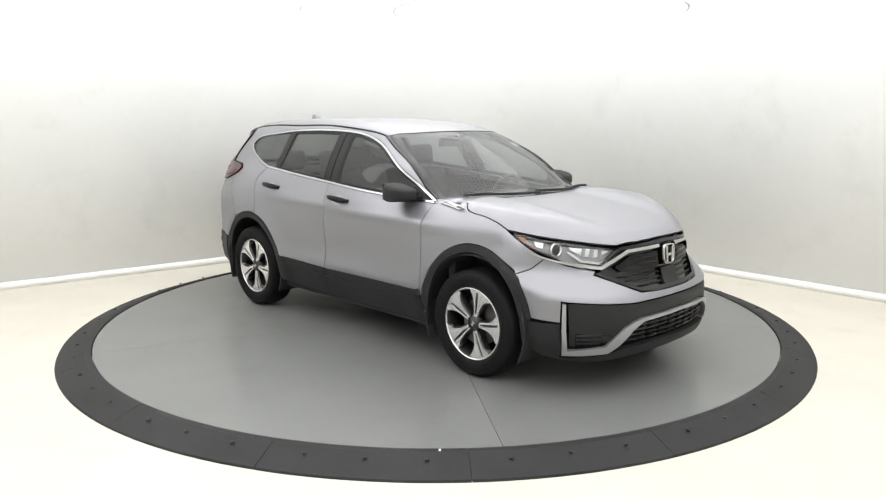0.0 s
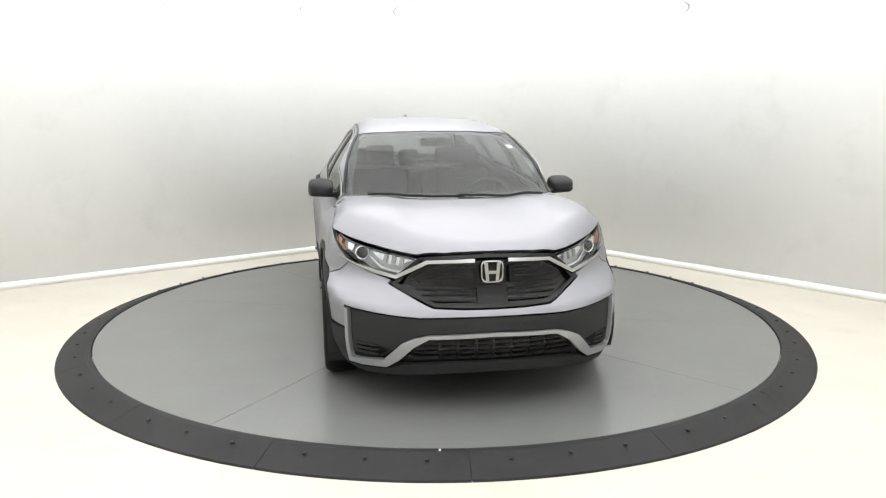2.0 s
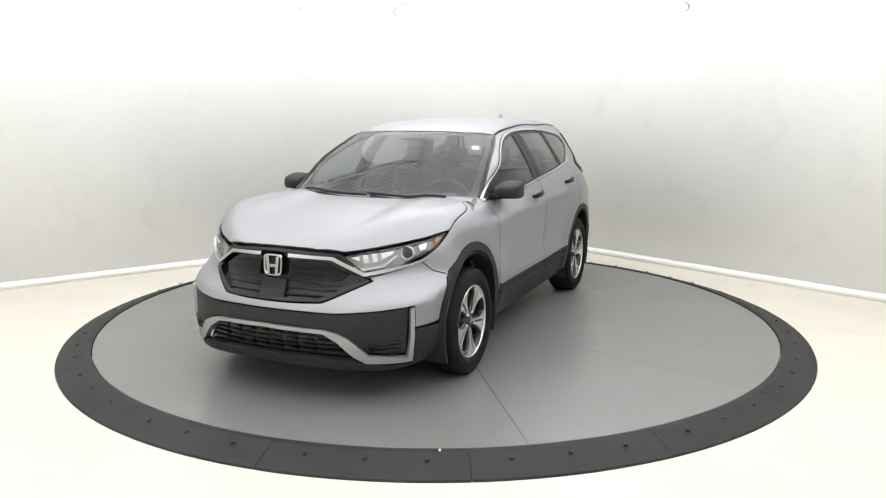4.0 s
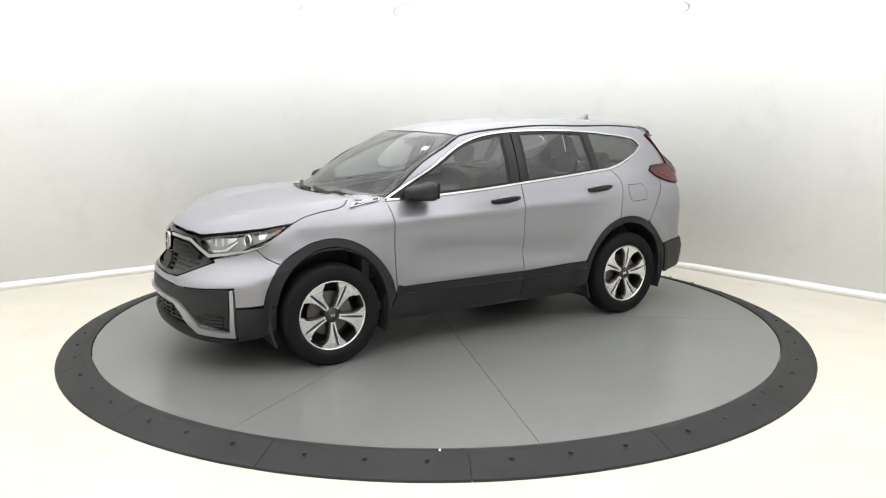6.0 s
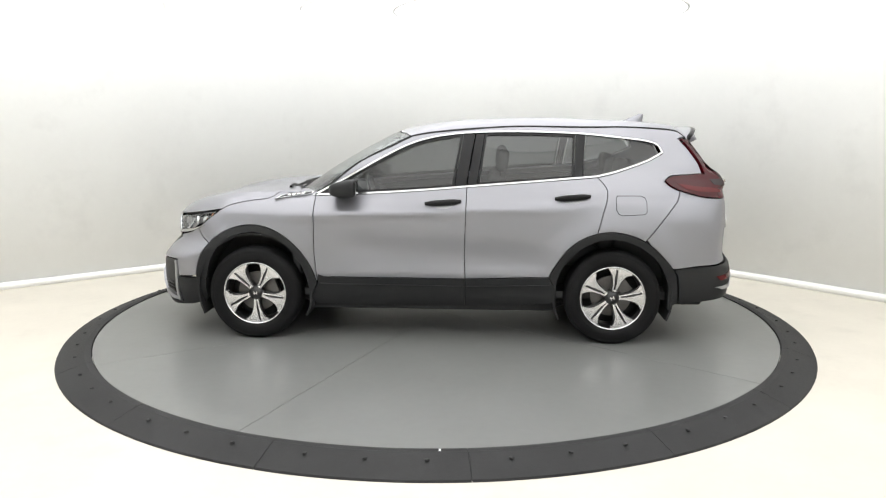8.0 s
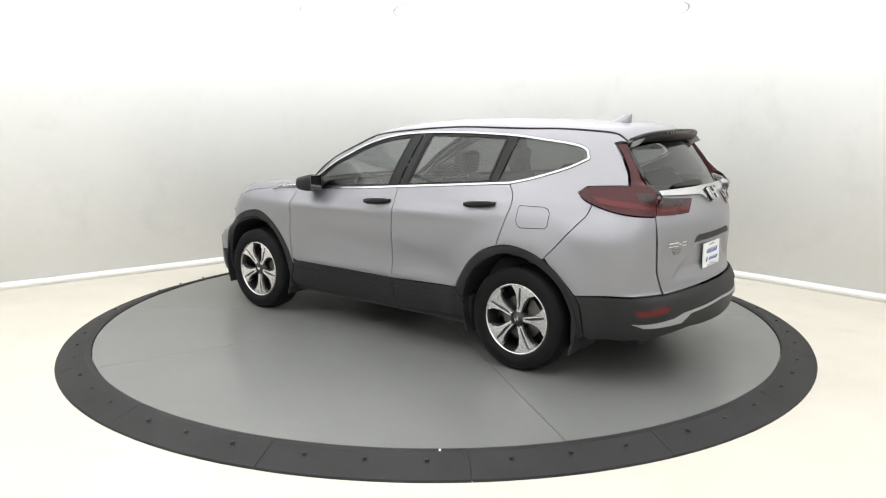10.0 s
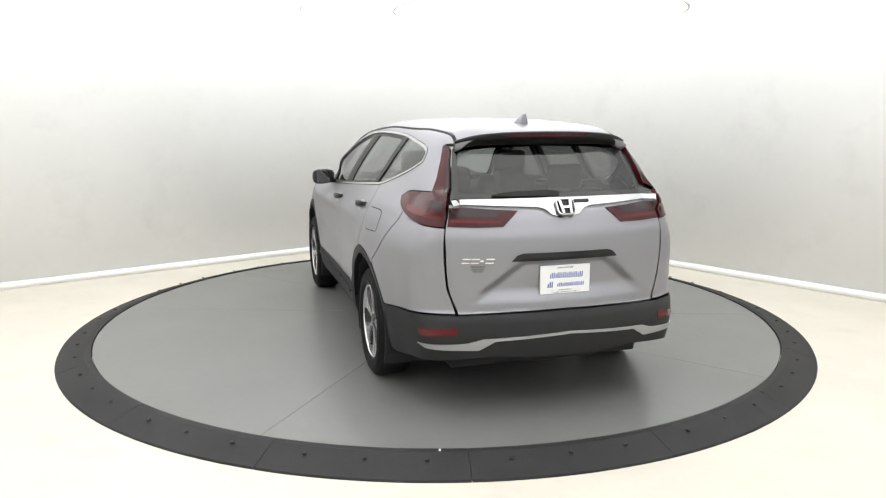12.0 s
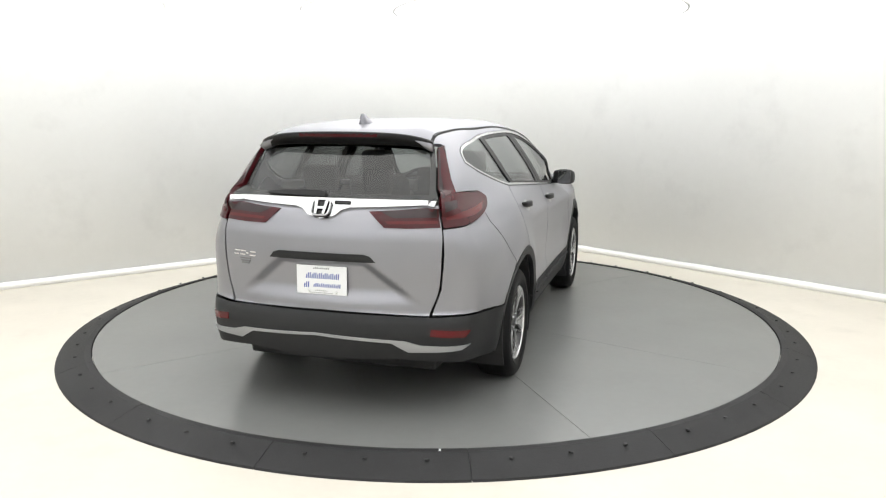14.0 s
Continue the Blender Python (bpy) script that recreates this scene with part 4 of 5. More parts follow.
def build_rear():
    lamp_line = [(34.6, 1.474), (34.2, 1.40), (34.2, 1.30), (34.9, 1.224), (39, 1.221), (45.6, 1.212)] + LAMP_LOW + [(30.0, 1.10), (29.7, 1.188), (30.4, 1.28), (31.2, 1.38), (31.9, 1.464)]
    gate_lamp = [(29.5, 1.160), (29.9, 1.050), (23, 1.045), (16.3, 1.048), (12.2, 1.136), (20, 1.145)]
    for s in (False, True):
        lamp = patch("tail_lamp", "tail", lamp_line, "red_lens", car, off=0.014, thick=0.03, step=0.03, flip=s, label="dark red tail lamp with a tall upper arm")
        patch("inner_band", "tail", [(45.5, 1.160), (40, 1.138), (31.0, 1.115), (31.0, 1.085), (39.5, 1.095), (43.5, 1.115)], "red_bright", lamp, off=0.0165, thick=0.004, step=0.03, flip=s)
        patch("smoked_cell", "tail", [(34.5, 1.186), (30.4, 1.186), (30.6, 1.135), (34.2, 1.142)], "smoke_lens", lamp, off=0.0165, thick=0.004, step=0.03, flip=s)
        patch("arm_edge", "tail", [(31.9, 1.455), (31.0, 1.34), (30.0, 1.20), (31.0, 1.20), (31.9, 1.34), (32.6, 1.455)], "smoke_lens", lamp, off=0.0165, thick=0.004, step=0.03, flip=s)
        g = patch("gate_lamp", "tail", gate_lamp, "red_lens", tailgate, off=0.006, thick=0.02, step=0.03, flip=s, label="dark red lamp on the tailgate")
        patch("smoked_cell", "tail", [(29.0, 1.155), (29.2, 1.103), (18.6, 1.098), (14.6, 1.137), (20, 1.142)], "smoke_lens", g, off=0.0085, thick=0.004, step=0.03, flip=s)
        patch("inner_band", "tail", [(29.3, 1.092), (29.4, 1.070), (17.2, 1.066), (16.2, 1.087)], "red_bright", g, off=0.0085, thick=0.004, step=0.03, flip=s)
    bar = mirrored([(0, 1.194), (15, 1.192), (29.2, 1.188), (28.6, 1.160), (17, 1.150), (7.5, 1.143), (5.5, 1.132), (3.8, 1.104), (0, 1.086)])
    c = patch("chrome_bar", "tail", bar, "chrome", tailgate, off=0.016, thick=0.03, step=0.025, label="bright chrome bar across the tailgate")
    q, n = at("tail", 0, 1.137, 0.024)
    emblem(c, q, n, 0.112, 0.102)
    bm = bmesh.new()
    q, n = at("tail", -5.4, 1.168, 0.020)
    prism(bm, [(-0.045, -0.008), (0.045, -0.008), (0.045, 0.008), (-0.045, 0.008)], -0.01, 0.003, facing(q, n))
    part("badge_bar", bm, "gloss_black", c)
    patch("handle_bar", "tail", mirrored([(0, 0.912), (11.4, 0.911), (13.0, 0.900), (14.6, 0.862), (0, 0.864)]), "cladding", tailgate, off=0.004, thick=0.02, step=0.02, label="dark grey plastic handle trim")
    # dealer plate with its printing as plain bars
    q, n = at("tail", 0.0, 0.750, 0.012)
    m = facing(Vector((q.x, 0.0, 0.750)), Vector((-1, 0, 0.02)))
    bm = bmesh.new()
    box(bm, -0.152, 0.152, -0.080, 0.080, -0.004, 0.004, 0.003)
    bmesh.ops.transform(bm, verts=bm.verts, matrix=m)
    plate = part("dealer_plate", bm, "white_sign", tailgate, "white dealer plate with blue printing")
    bars = [(-0.095, 0.110, 0.008, 0.040, "blue_ink"), (-0.050, 0.118, -0.040, -0.018, "blue_ink"), (-0.108, -0.072, -0.044, -0.012, "blue_ink"),
            (-0.04, 0.04, -0.062, -0.055, "grey_ink"), (-0.05, 0.05, 0.062, 0.071, "grey_ink"), (-0.07, 0.07, -0.074, -0.068, "grey_ink")]
    for x0, x1, y0, y1, ink in bars:
        bm = bmesh.new()
        count = max(int((x1 - x0) / 0.011), 1)
        for i in range(count):
            a0, a1 = x0 + (x1 - x0) * i / count, x0 + (x1 - x0) * (i + 0.55) / count
            tall = y1 if i % 3 else y0 + (y1 - y0) * 0.72
            prism(bm, [(a0, y0), (a1, y0), (a1 + 0.003, tall), (a0 + 0.003, tall)], 0.0035, 0.0048, m)
        part("printing", bm, ink, plate)
    for x in (-0.075, 0.09):
        bm = bmesh.new()
        spin(bm, [(0, 0.008), (0.006, 0.007), (0.008, 0.003)], 12, m @ pose(x, -0.066, 0))
        part("screw", bm, "lamp_silver", plate)
    # script as plain bright bars, and the dealer's small sticker
    q, n = at("tail", 22.4, 0.871, 0.004)
    m = facing(q, n)
    for x0, x1, y0, y1 in ((-0.088, -0.046, -0.014, 0.014), (-0.038, 0.004, -0.014, 0.014), (0.012, 0.030, -0.004, 0.004), (0.040, 0.086, -0.014, 0.014)):
        for b0, b1 in ((y0, y0 + 0.007), (y1 - 0.007, y1)) if y1 > 0.01 else ((y0, y1),):
            k0, k1 = 0.25 * (b0 - y0), 0.25 * (b1 - y0)
            bm = bmesh.new()
            prism(bm, [(x0 + k0, b0), (x1 + k0, b0), (x1 + k1, b1), (x0 + k1, b1)], -0.004, 0.004, m)
            part("badge_bar", bm, "silver_letter", tailgate, "bright chrome badge bar")
    for y, w in ((-0.036, 0.040), (-0.050, 0.036), (-0.062, 0.028)):
        bm = bmesh.new()
        prism(bm, [(-w, y), (w, y), (w, y + 0.009), (-w, y + 0.009)], -0.004, 0.0008, m)
        part("sticker_bar", bm, "grey_ink", tailgate)
    # wiper
    patch("rear_wiper", "tail", [(0.2, 1.200), (18.5, 1.204), (19.2, 1.212), (14, 1.226), (5, 1.232), (0.5, 1.226)], "satin_black", rear_window, off=0.014, thick=0.016, step=0.03, inset=0, label="black rear wiper arm")
    # roof spoiler
    ys = np.linspace(-0.535, 0.535, 37)
    top, under = [], []
    for y in ys:
        e = abs(y) / 0.535
        t0 = lift("top", [(-1.895, min(abs(y), 0.51))])[0]
        back = -2.035 + 0.09 * e ** 2 + 0.02 * e ** 8
        z0 = t0[2] + 0.002 - 0.035 * e ** 6
        zt = 1.560 - 0.020 * e ** 2 - 0.035 * e ** 6
        top.append([(-1.895 + 0.015 * e ** 6, y, z0), (-1.96, y, (z0 + zt) / 2 + 0.002), (back + 0.035, y, zt - 0.001)])
        under.append([(back + 0.0345, y, zt - 0.001), (back + 0.010, y, zt - 0.001), (back + 0.001, y, zt - 0.008), (back + 0.012, y, zt - 0.034), (back + 0.045, y, zt - 0.066 + 0.012 * e ** 2),
                      (-1.955 + 0.05 * e ** 2, y, zt - 0.080 + 0.025 * e ** 2), (-1.885, y, zt - 0.045)])
    for name, rows, mat, label in (("spoiler", top, "paint", "silver roof spoiler"), ("spoiler_underside", under, "satin_black", "black spoiler lip and underside")):
        bm = bmesh.new()
        vs = [[bm.verts.new(q) for q in r] for r in rows]
        for a, b in zip(vs, vs[1:]):
            for i in range(len(a) - 1):
                bm.faces.new((a[i], a[i + 1], b[i + 1], b[i]))
        bm.faces.new(vs[0])
        bm.faces.new(vs[-1][::-1])
        bmesh.ops.recalc_face_normals(bm, faces=bm.faces)
        part(name, bm, mat, car, label, smooth=True)
    bm = bmesh.new()
    for k in range(12):
        y = -0.22 + 0.44 * k / 11
        box(bm, -2.0305 + 0.09 * (y / 0.56) ** 2, -2.01, y - 0.0205, y + 0.0205, 1.529, 1.547)
    part("high_brake_lamp", bm, "red_lens", car, "dark red high brake lamp strip")
    # shark-fin aerial
    bm = bmesh.new()
    rows = []
    for t in np.linspace(0, 1, 9):
        z = 1.590 + 0.068 * t
        x0, x1 = -1.43 - 0.19 * t ** 0.75, -1.650 - 0.012 * t
        w = 0.028 * (1 - t) ** 0.7 + 0.004
        rows.append([bm.verts.new((x, y, z)) for x, y in ((x0, 0), (x0 * 0.6 + x1 * 0.4, w), (x1, w * 0.8), (x1, -w * 0.8), (x0 * 0.6 + x1 * 0.4, -w))])
    for a, b in zip(rows, rows[1:]):
        for i in range(5):
            bm.faces.new((a[i], a[(i + 1) % 5], b[(i + 1) % 5], b[i]))
    bm.faces.new(rows[-1])
    bmesh.ops.recalc_face_normals(bm, faces=bm.faces)
    part("aerial", bm, "paint", car, "silver shark-fin roof aerial", smooth=True)


def rounded_block(bm, rows, n=28, power=0.5):
    """A closed body lofted through rounded-rectangle sections: (centre, half width, half height, axis normal along y)."""
    rings = []
    for (x, y, z), a, b in rows:
        ring = []
        for i in range(n):
            t = 2 * math.pi * i / n
            c, s = math.cos(t), math.sin(t)
            ring.append(bm.verts.new((x + math.copysign(abs(c) ** power, c) * a, y, z + math.copysign(abs(s) ** power, s) * b)))
        rings.append(ring)
    for a, b in zip(rings, rings[1:]):
        for i in range(n):
            bm.faces.new((a[i], a[(i + 1) % n], b[(i + 1) % n], b[i]))
    bm.faces.new(rings[0][::-1]), bm.faces.new(rings[-1])
    bmesh.ops.recalc_face_normals(bm, faces=bm.faces)


def build_side_details():
    for i, s in ((0, 1), (1, -1)):
        # door mirror
        bm = bmesh.new()
        rounded_block(bm, [((0.650, s * 0.825, 1.130), 0.070, 0.040), ((0.650, s * 0.838, 1.130), 0.090, 0.058), ((0.646, s * 0.885, 1.130), 0.102, 0.068), ((0.640, s * 0.935, 1.128), 0.100, 0.070),
                           ((0.632, s * 0.975, 1.127), 0.088, 0.066), ((0.624, s * 0.996, 1.126), 0.065, 0.054), ((0.618, s * 1.004, 1.126), 0.035, 0.032)])
        for v in bm.verts:
            d = (v.co.x - 0.545) / 0.2
            v.co.z = 1.118 + (v.co.z - 1.118) * (1 - 0.42 * max(d, 0) ** 1.3) - 0.010 * d
        mirror = part("door_mirror", bm, "cladding", doors_f[i], "dark grey plastic door mirror", smooth=True)
        bm = bmesh.new()
        rounded_block(bm, [((0.68, s * 0.78, 1.085), 0.06, 0.022), ((0.665, s * 0.86, 1.082), 0.05, 0.018), ((0.655, s * 0.92, 1.078), 0.035, 0.014)])
        part("mirror_foot", bm, "satin_black", mirror, smooth=True)
        bm = bmesh.new()
        box(bm, 0.536, 0.541, s * 0.870, s * 0.980, 1.075, 1.185, 0.002)
        part("mirror_glass", bm, "mirror", mirror)
        # door handles
        for door, x0, x1, z0, z1 in ((doors_f[i], 0.045, -0.220, 1.018, 1.036), (doors_r[i], -0.890, -1.145, 1.060, 1.078)):
            mid = ((x0 + x1) / 2, (z0 + z1) / 2)
            # Flat patch for the hollow; the light it catches is put into the silver.
            bowl = [(mid[0] + 0.075 * math.cos(t), mid[1] - 0.010 + 0.036 * math.sin(t)) for t in np.linspace(0, 2 * math.pi, 25)[:-1]]
            patch("lit_bowl_patch", "side", bowl, "satin_silver", door, off=0.0015, thick=0.004, step=0.03, inset=0, flip=i == 1)
            bm = bmesh.new()
            rows = []
            for t in np.linspace(0, 1, 13):
                x, z = x0 + (x1 - x0) * t, z0 + (z1 - z0) * t
                q, n = at("side", x, z)
                out = 0.012 + 0.026 * math.sin(math.pi * t) ** 0.5
                hh = 0.013 + 0.006 * math.sin(math.pi * t) + (0.004 if 0.1 < t < 0.9 else 0)
                rows.append([bm.verts.new((x, s * (q.y + oy), z + oz)) for oy, oz in ((out - 0.014, -hh), (out, -hh * 0.7), (out, hh * 0.7), (out - 0.010, hh), (out - 0.022, hh * 0.5), (out - 0.022, -hh * 0.5))])
            for a, b in zip(rows, rows[1:]):
                for k in range(6):
                    bm.faces.new((a[k], a[(k + 1) % 6], b[(k + 1) % 6], b[k]))
            bm.faces.new(rows[0]), bm.faces.new(rows[-1][::-1])
            bmesh.ops.recalc_face_normals(bm, faces=bm.faces)
            part("door_handle", bm, "satin_black", door, "black plastic door handle", smooth=True)
        # wing badge
        wing = wings[i]
        q, n = at("side", 1.026, 1.062, 0.004)
        m = side_of(facing(q, n, 11.0), s)
        bm = bmesh.new()
        prism(bm, [(-0.150, -0.020), (0.125, -0.015), (0.142, 0.014), (0.130, 0.017), (-0.075, 0.017), (-0.100, 0.010)], -0.014, 0.004, m)
        b = part("wing_badge", bm, "chrome", wing, "chrome wing badge with a black insert")
        bm = bmesh.new()
        prism(bm, [(-0.115, -0.012), (0.120, -0.009), (0.130, 0.011), (-0.070, 0.011), (-0.090, 0.004)], 0.0, 0.0055, m)
        part("insert", bm, "gloss_black", b)
        for k in range(4):
            x = -0.055 + 0.034 * k
            bm = bmesh.new()
            prism(bm, [(x, -0.006), (x + 0.022, -0.006), (x + 0.026, 0.006), (x + 0.004, 0.006)], 0.004, 0.0068, m)
            part("badge_bar", bm, "silver_letter", b)
        # mud flaps
        for x, z0, z1 in ((0.90, 0.235, 0.42), (-1.735, 0.255, 0.45)):
            bm = bmesh.new()
            box(bm, x - 0.012, x + 0.012, s * 0.72, s * 0.905, z0, z1, 0.006)
            part("mud_flap", bm, "cladding", car, "black rubber mud flap")
    fuel = [(-1.322, 1.07), (-1.332, 1.084), (-1.50, 1.083), (-1.53, 1.07), (-1.545, 1.04), (-1.545, 0.968), (-1.53, 0.950), (-1.365, 0.943), (-1.340, 0.955), (-1.322, 0.985)]
    patch("fuel_flap_gap", "side", fuel, "gap", car, off=0.0008, thick=0.0, step=0.03, inset=0.0, rim=0.0045)
    patch("fuel_flap", "side", fuel, "paint", car, off=0.0016, thick=0.003, step=0.03, inset=0.0045, label="silver fuel filler flap")
    # front wipers and the cowl
    patch("cowl", "top", [(1.19, y) for y in np.linspace(-0.3, 0.3, 7)] + [(1.10, 0.6), (0.98, 0.76), (0.90, 0.72), (1.03, 0.45)] + [(1.09, y) for y in np.linspace(0.3, -0.3, 7)]
          + [(1.03, -0.45), (0.90, -0.72), (0.98, -0.76), (1.10, -0.6)], "satin_black", car, off=-0.014, thick=0.02, step=0.04, inset=0)
    for run in ([(1.10, 0.62), (1.11, 0.45), (1.10, 0.25), (1.085, 0.02)], [(1.12, 0.02), (1.10, -0.2), (1.03, -0.42), (0.95, -0.60)]):
        run = spline(run, 5)
        bm = bmesh.new()
        rows = []
        for a, b in run:
            q, n = at("top", a, b, 0.004)
            rows.append([bm.verts.new((q.x + dx, q.y, q.z + dz)) for dx, dz in ((0.014, 0), (0.010, 0.016), (-0.004, 0.018), (-0.012, 0.002))])
        for a, b in zip(rows, rows[1:]):
            for k in range(4):
                bm.faces.new((a[k], a[(k + 1) % 4], b[(k + 1) % 4], b[k]))
        bm.faces.new(rows[0]), bm.faces.new(rows[-1][::-1])
        bmesh.ops.recalc_face_normals(bm, faces=bm.faces)
        part("front_wiper", bm, "satin_black", windscreen, "black windscreen wiper")


# ---------------------------------------------------------------- wheels
def build_wheels():
    """One wheel lying on its side (outer face up), then turned upright at each hub."""
    first_wheel = None
    tyre_profile = [(0.238, -0.098), (0.262, -0.110), (0.300, -0.113), (0.330, -0.104), (0.343, -0.090), (0.348, -0.060), (0.350, -0.025)]
    prof = tyre_profile + [(r, -h) for r, h in tyre_profile[::-1]]
    wheel = new("wheel")
    wheel.parent = car
    tagged(wheel, "alloy wheel with five split machined spokes and black tyre")
    bm = bmesh.new()
    spin(bm, prof + [(0.225, 0.07), (0.225, -0.07)], 72, closed=True)
    tyre = part("tyre", bm, "tyre", wheel, "black rubber tyre", smooth=True)
    bm = bmesh.new()
    for side in (1,):
        for ring_r in (0.268, 0.318):
            spin(bm, [(ring_r - 0.0025, 0.1085), (ring_r, 0.1145 if ring_r < 0.3 else 0.1115), (ring_r + 0.0025, 0.1085)], 72)
    part("sidewall_rib", bm, "tyre", tyre, smooth=True)
    bm = bmesh.new()
    spin(bm, [(0.214, -0.10), (0.236, -0.10), (0.240, 0.088), (0.234, 0.098), (0.226, 0.092), (0.216, 0.06)], 72, closed=True)
    part("rim_barrel", bm, "rim_dark", wheel, smooth=True)
    bm = bmesh.new()
    spin(bm, [(0.224, 0.092), (0.2305, 0.1015), (0.2365, 0.1005), (0.239, 0.094), (0.23, 0.088)], 72, closed=True)
    part("rim_lip", bm, "rim", wheel, smooth=True)

    def arc(r, a):
        return (r * math.cos(radians(a)), r * math.sin(radians(a)))

    def drop_at(bm, fresh):
        for v in fresh:
            r = math.hypot(v.co.x, v.co.y)
            v.co.z -= 0.016 * (1 - min(r / 0.22, 1)) ** 1.3

    for k in range(5):
        c = 18 + 72 * k
        # a broad arm and a slim arm, parted by a narrow bent slot
        rad = (0.050, 0.085, 0.110, 0.140, 0.170, 0.195, 0.212)
        slot = (3.0, 3.0, 3.5, 5.0, 6.0, 6.0, 7.0)
        gap = (0.0030, 0.0055, 0.0075, 0.0088, 0.0082, 0.0065, 0.0085)
        low = (-18.0, -13.0, -11.5, -12.0, -14.0, -18.0, -23.0)
        high = (18.0, 14.0, 13.0, 14.0, 16.0, 19.0, 22.0)
        broad = [arc(q, c + a) for q, a in zip(rad, low)] + [arc(0.222, c - 24), arc(0.229, c - 24), arc(0.229, c - 8), arc(0.229, c + 7.9), arc(0.216, c + 7.9)] + \
                [arc(q, c + a - math.degrees(g / q)) for q, a, g in zip(rad, slot, gap)][::-1]
        slim = [arc(q, c + a + math.degrees(g / q)) for q, a, g in zip(rad, slot, gap)] + [arc(0.216, c + 8.1), arc(0.229, c + 8.1), arc(0.229, c + 23), arc(0.222, c + 23)] + \
               [arc(q, c + a) for q, a in zip(rad, high)][::-1]
        for out in (broad, slim):
            bm = bmesh.new()
            prism(bm, out, 0.060, 0.094)
            drop_at(bm, bm.verts)
            part("spoke", bm, "rim", wheel, "machined bright alloy spoke")
        bm = bmesh.new()
        prism(bm, [arc(0.06, c - 22), arc(0.11, c - 15), arc(0.16, c - 16), arc(0.20, c - 19), arc(0.226, c - 25), arc(0.226, c), arc(0.226, c + 25), arc(0.20, c + 19), arc(0.16, c + 16), arc(0.11, c + 15),
                   arc(0.06, c + 22)], 0.035, 0.078)
        drop_at(bm, bm.verts)
        part("spoke_back", bm, "rim_dark", wheel, "black painted spoke side")
        bm = bmesh.new()
        spin(bm, [(0, 0.090), (0.007, 0.090), (0.009, 0.070)], 10, pose(*arc(0.057, c), 0))
        part("wheel_nut", bm, "lamp_silver", wheel)
    bm = bmesh.new()
    spin(bm, [(0, 0.088), (0.026, 0.087), (0.033, 0.082), (0.050, 0.078), (0.056, 0.03)], 40)
    part("hub", bm, "rim_dark", wheel, smooth=True)
    bm = bmesh.new()
    prism(bm, [(-0.014, -0.012), (-0.007, -0.012), (-0.007, -0.003), (0.007, -0.003), (0.007, -0.012), (0.014, -0.012), (0.014, 0.012), (0.007, 0.012), (0.007, 0.004), (-0.007, 0.004), (-0.007, 0.012), (-0.014, 0.012)], 0.086, 0.0895)
    part("cap_mark", bm, "lamp_silver", wheel)
    bm = bmesh.new()
    spin(bm, [(0.05, -0.01), (0.150, -0.01), (0.150, 0.012), (0.05, 0.012)], 48, closed=True)
    part("brake_disc", bm, "brake", wheel)
    bm = bmesh.new()
    prism(bm, [arc(0.09, 150), arc(0.165, 145), arc(0.165, 180), arc(0.165, 215), arc(0.09, 210)], -0.02, 0.03)
    part("brake_caliper", bm, "brake", wheel)
    bm = bmesh.new()
    spin(bm, [(0, -0.06), (0.214, -0.06), (0.214, -0.055), (0, -0.055)], 48)
    part("dust_shield", bm, "gap", wheel)
    turns = ((HUB_X, 1, 2), (-HUB_X, 1, 22), (HUB_X, -1, 54), (-HUB_X, -1, 43))
    for i, (x, s, a) in enumerate(turns):
        m = pose(x, s * 0.815, HUB_Z, -90 * s, 0, 0) @ pose(0, 0, 0, 0, 0, a)
        if i == 0:
            wheel.matrix_basis = m
        else:
            copy_thing(wheel, m)


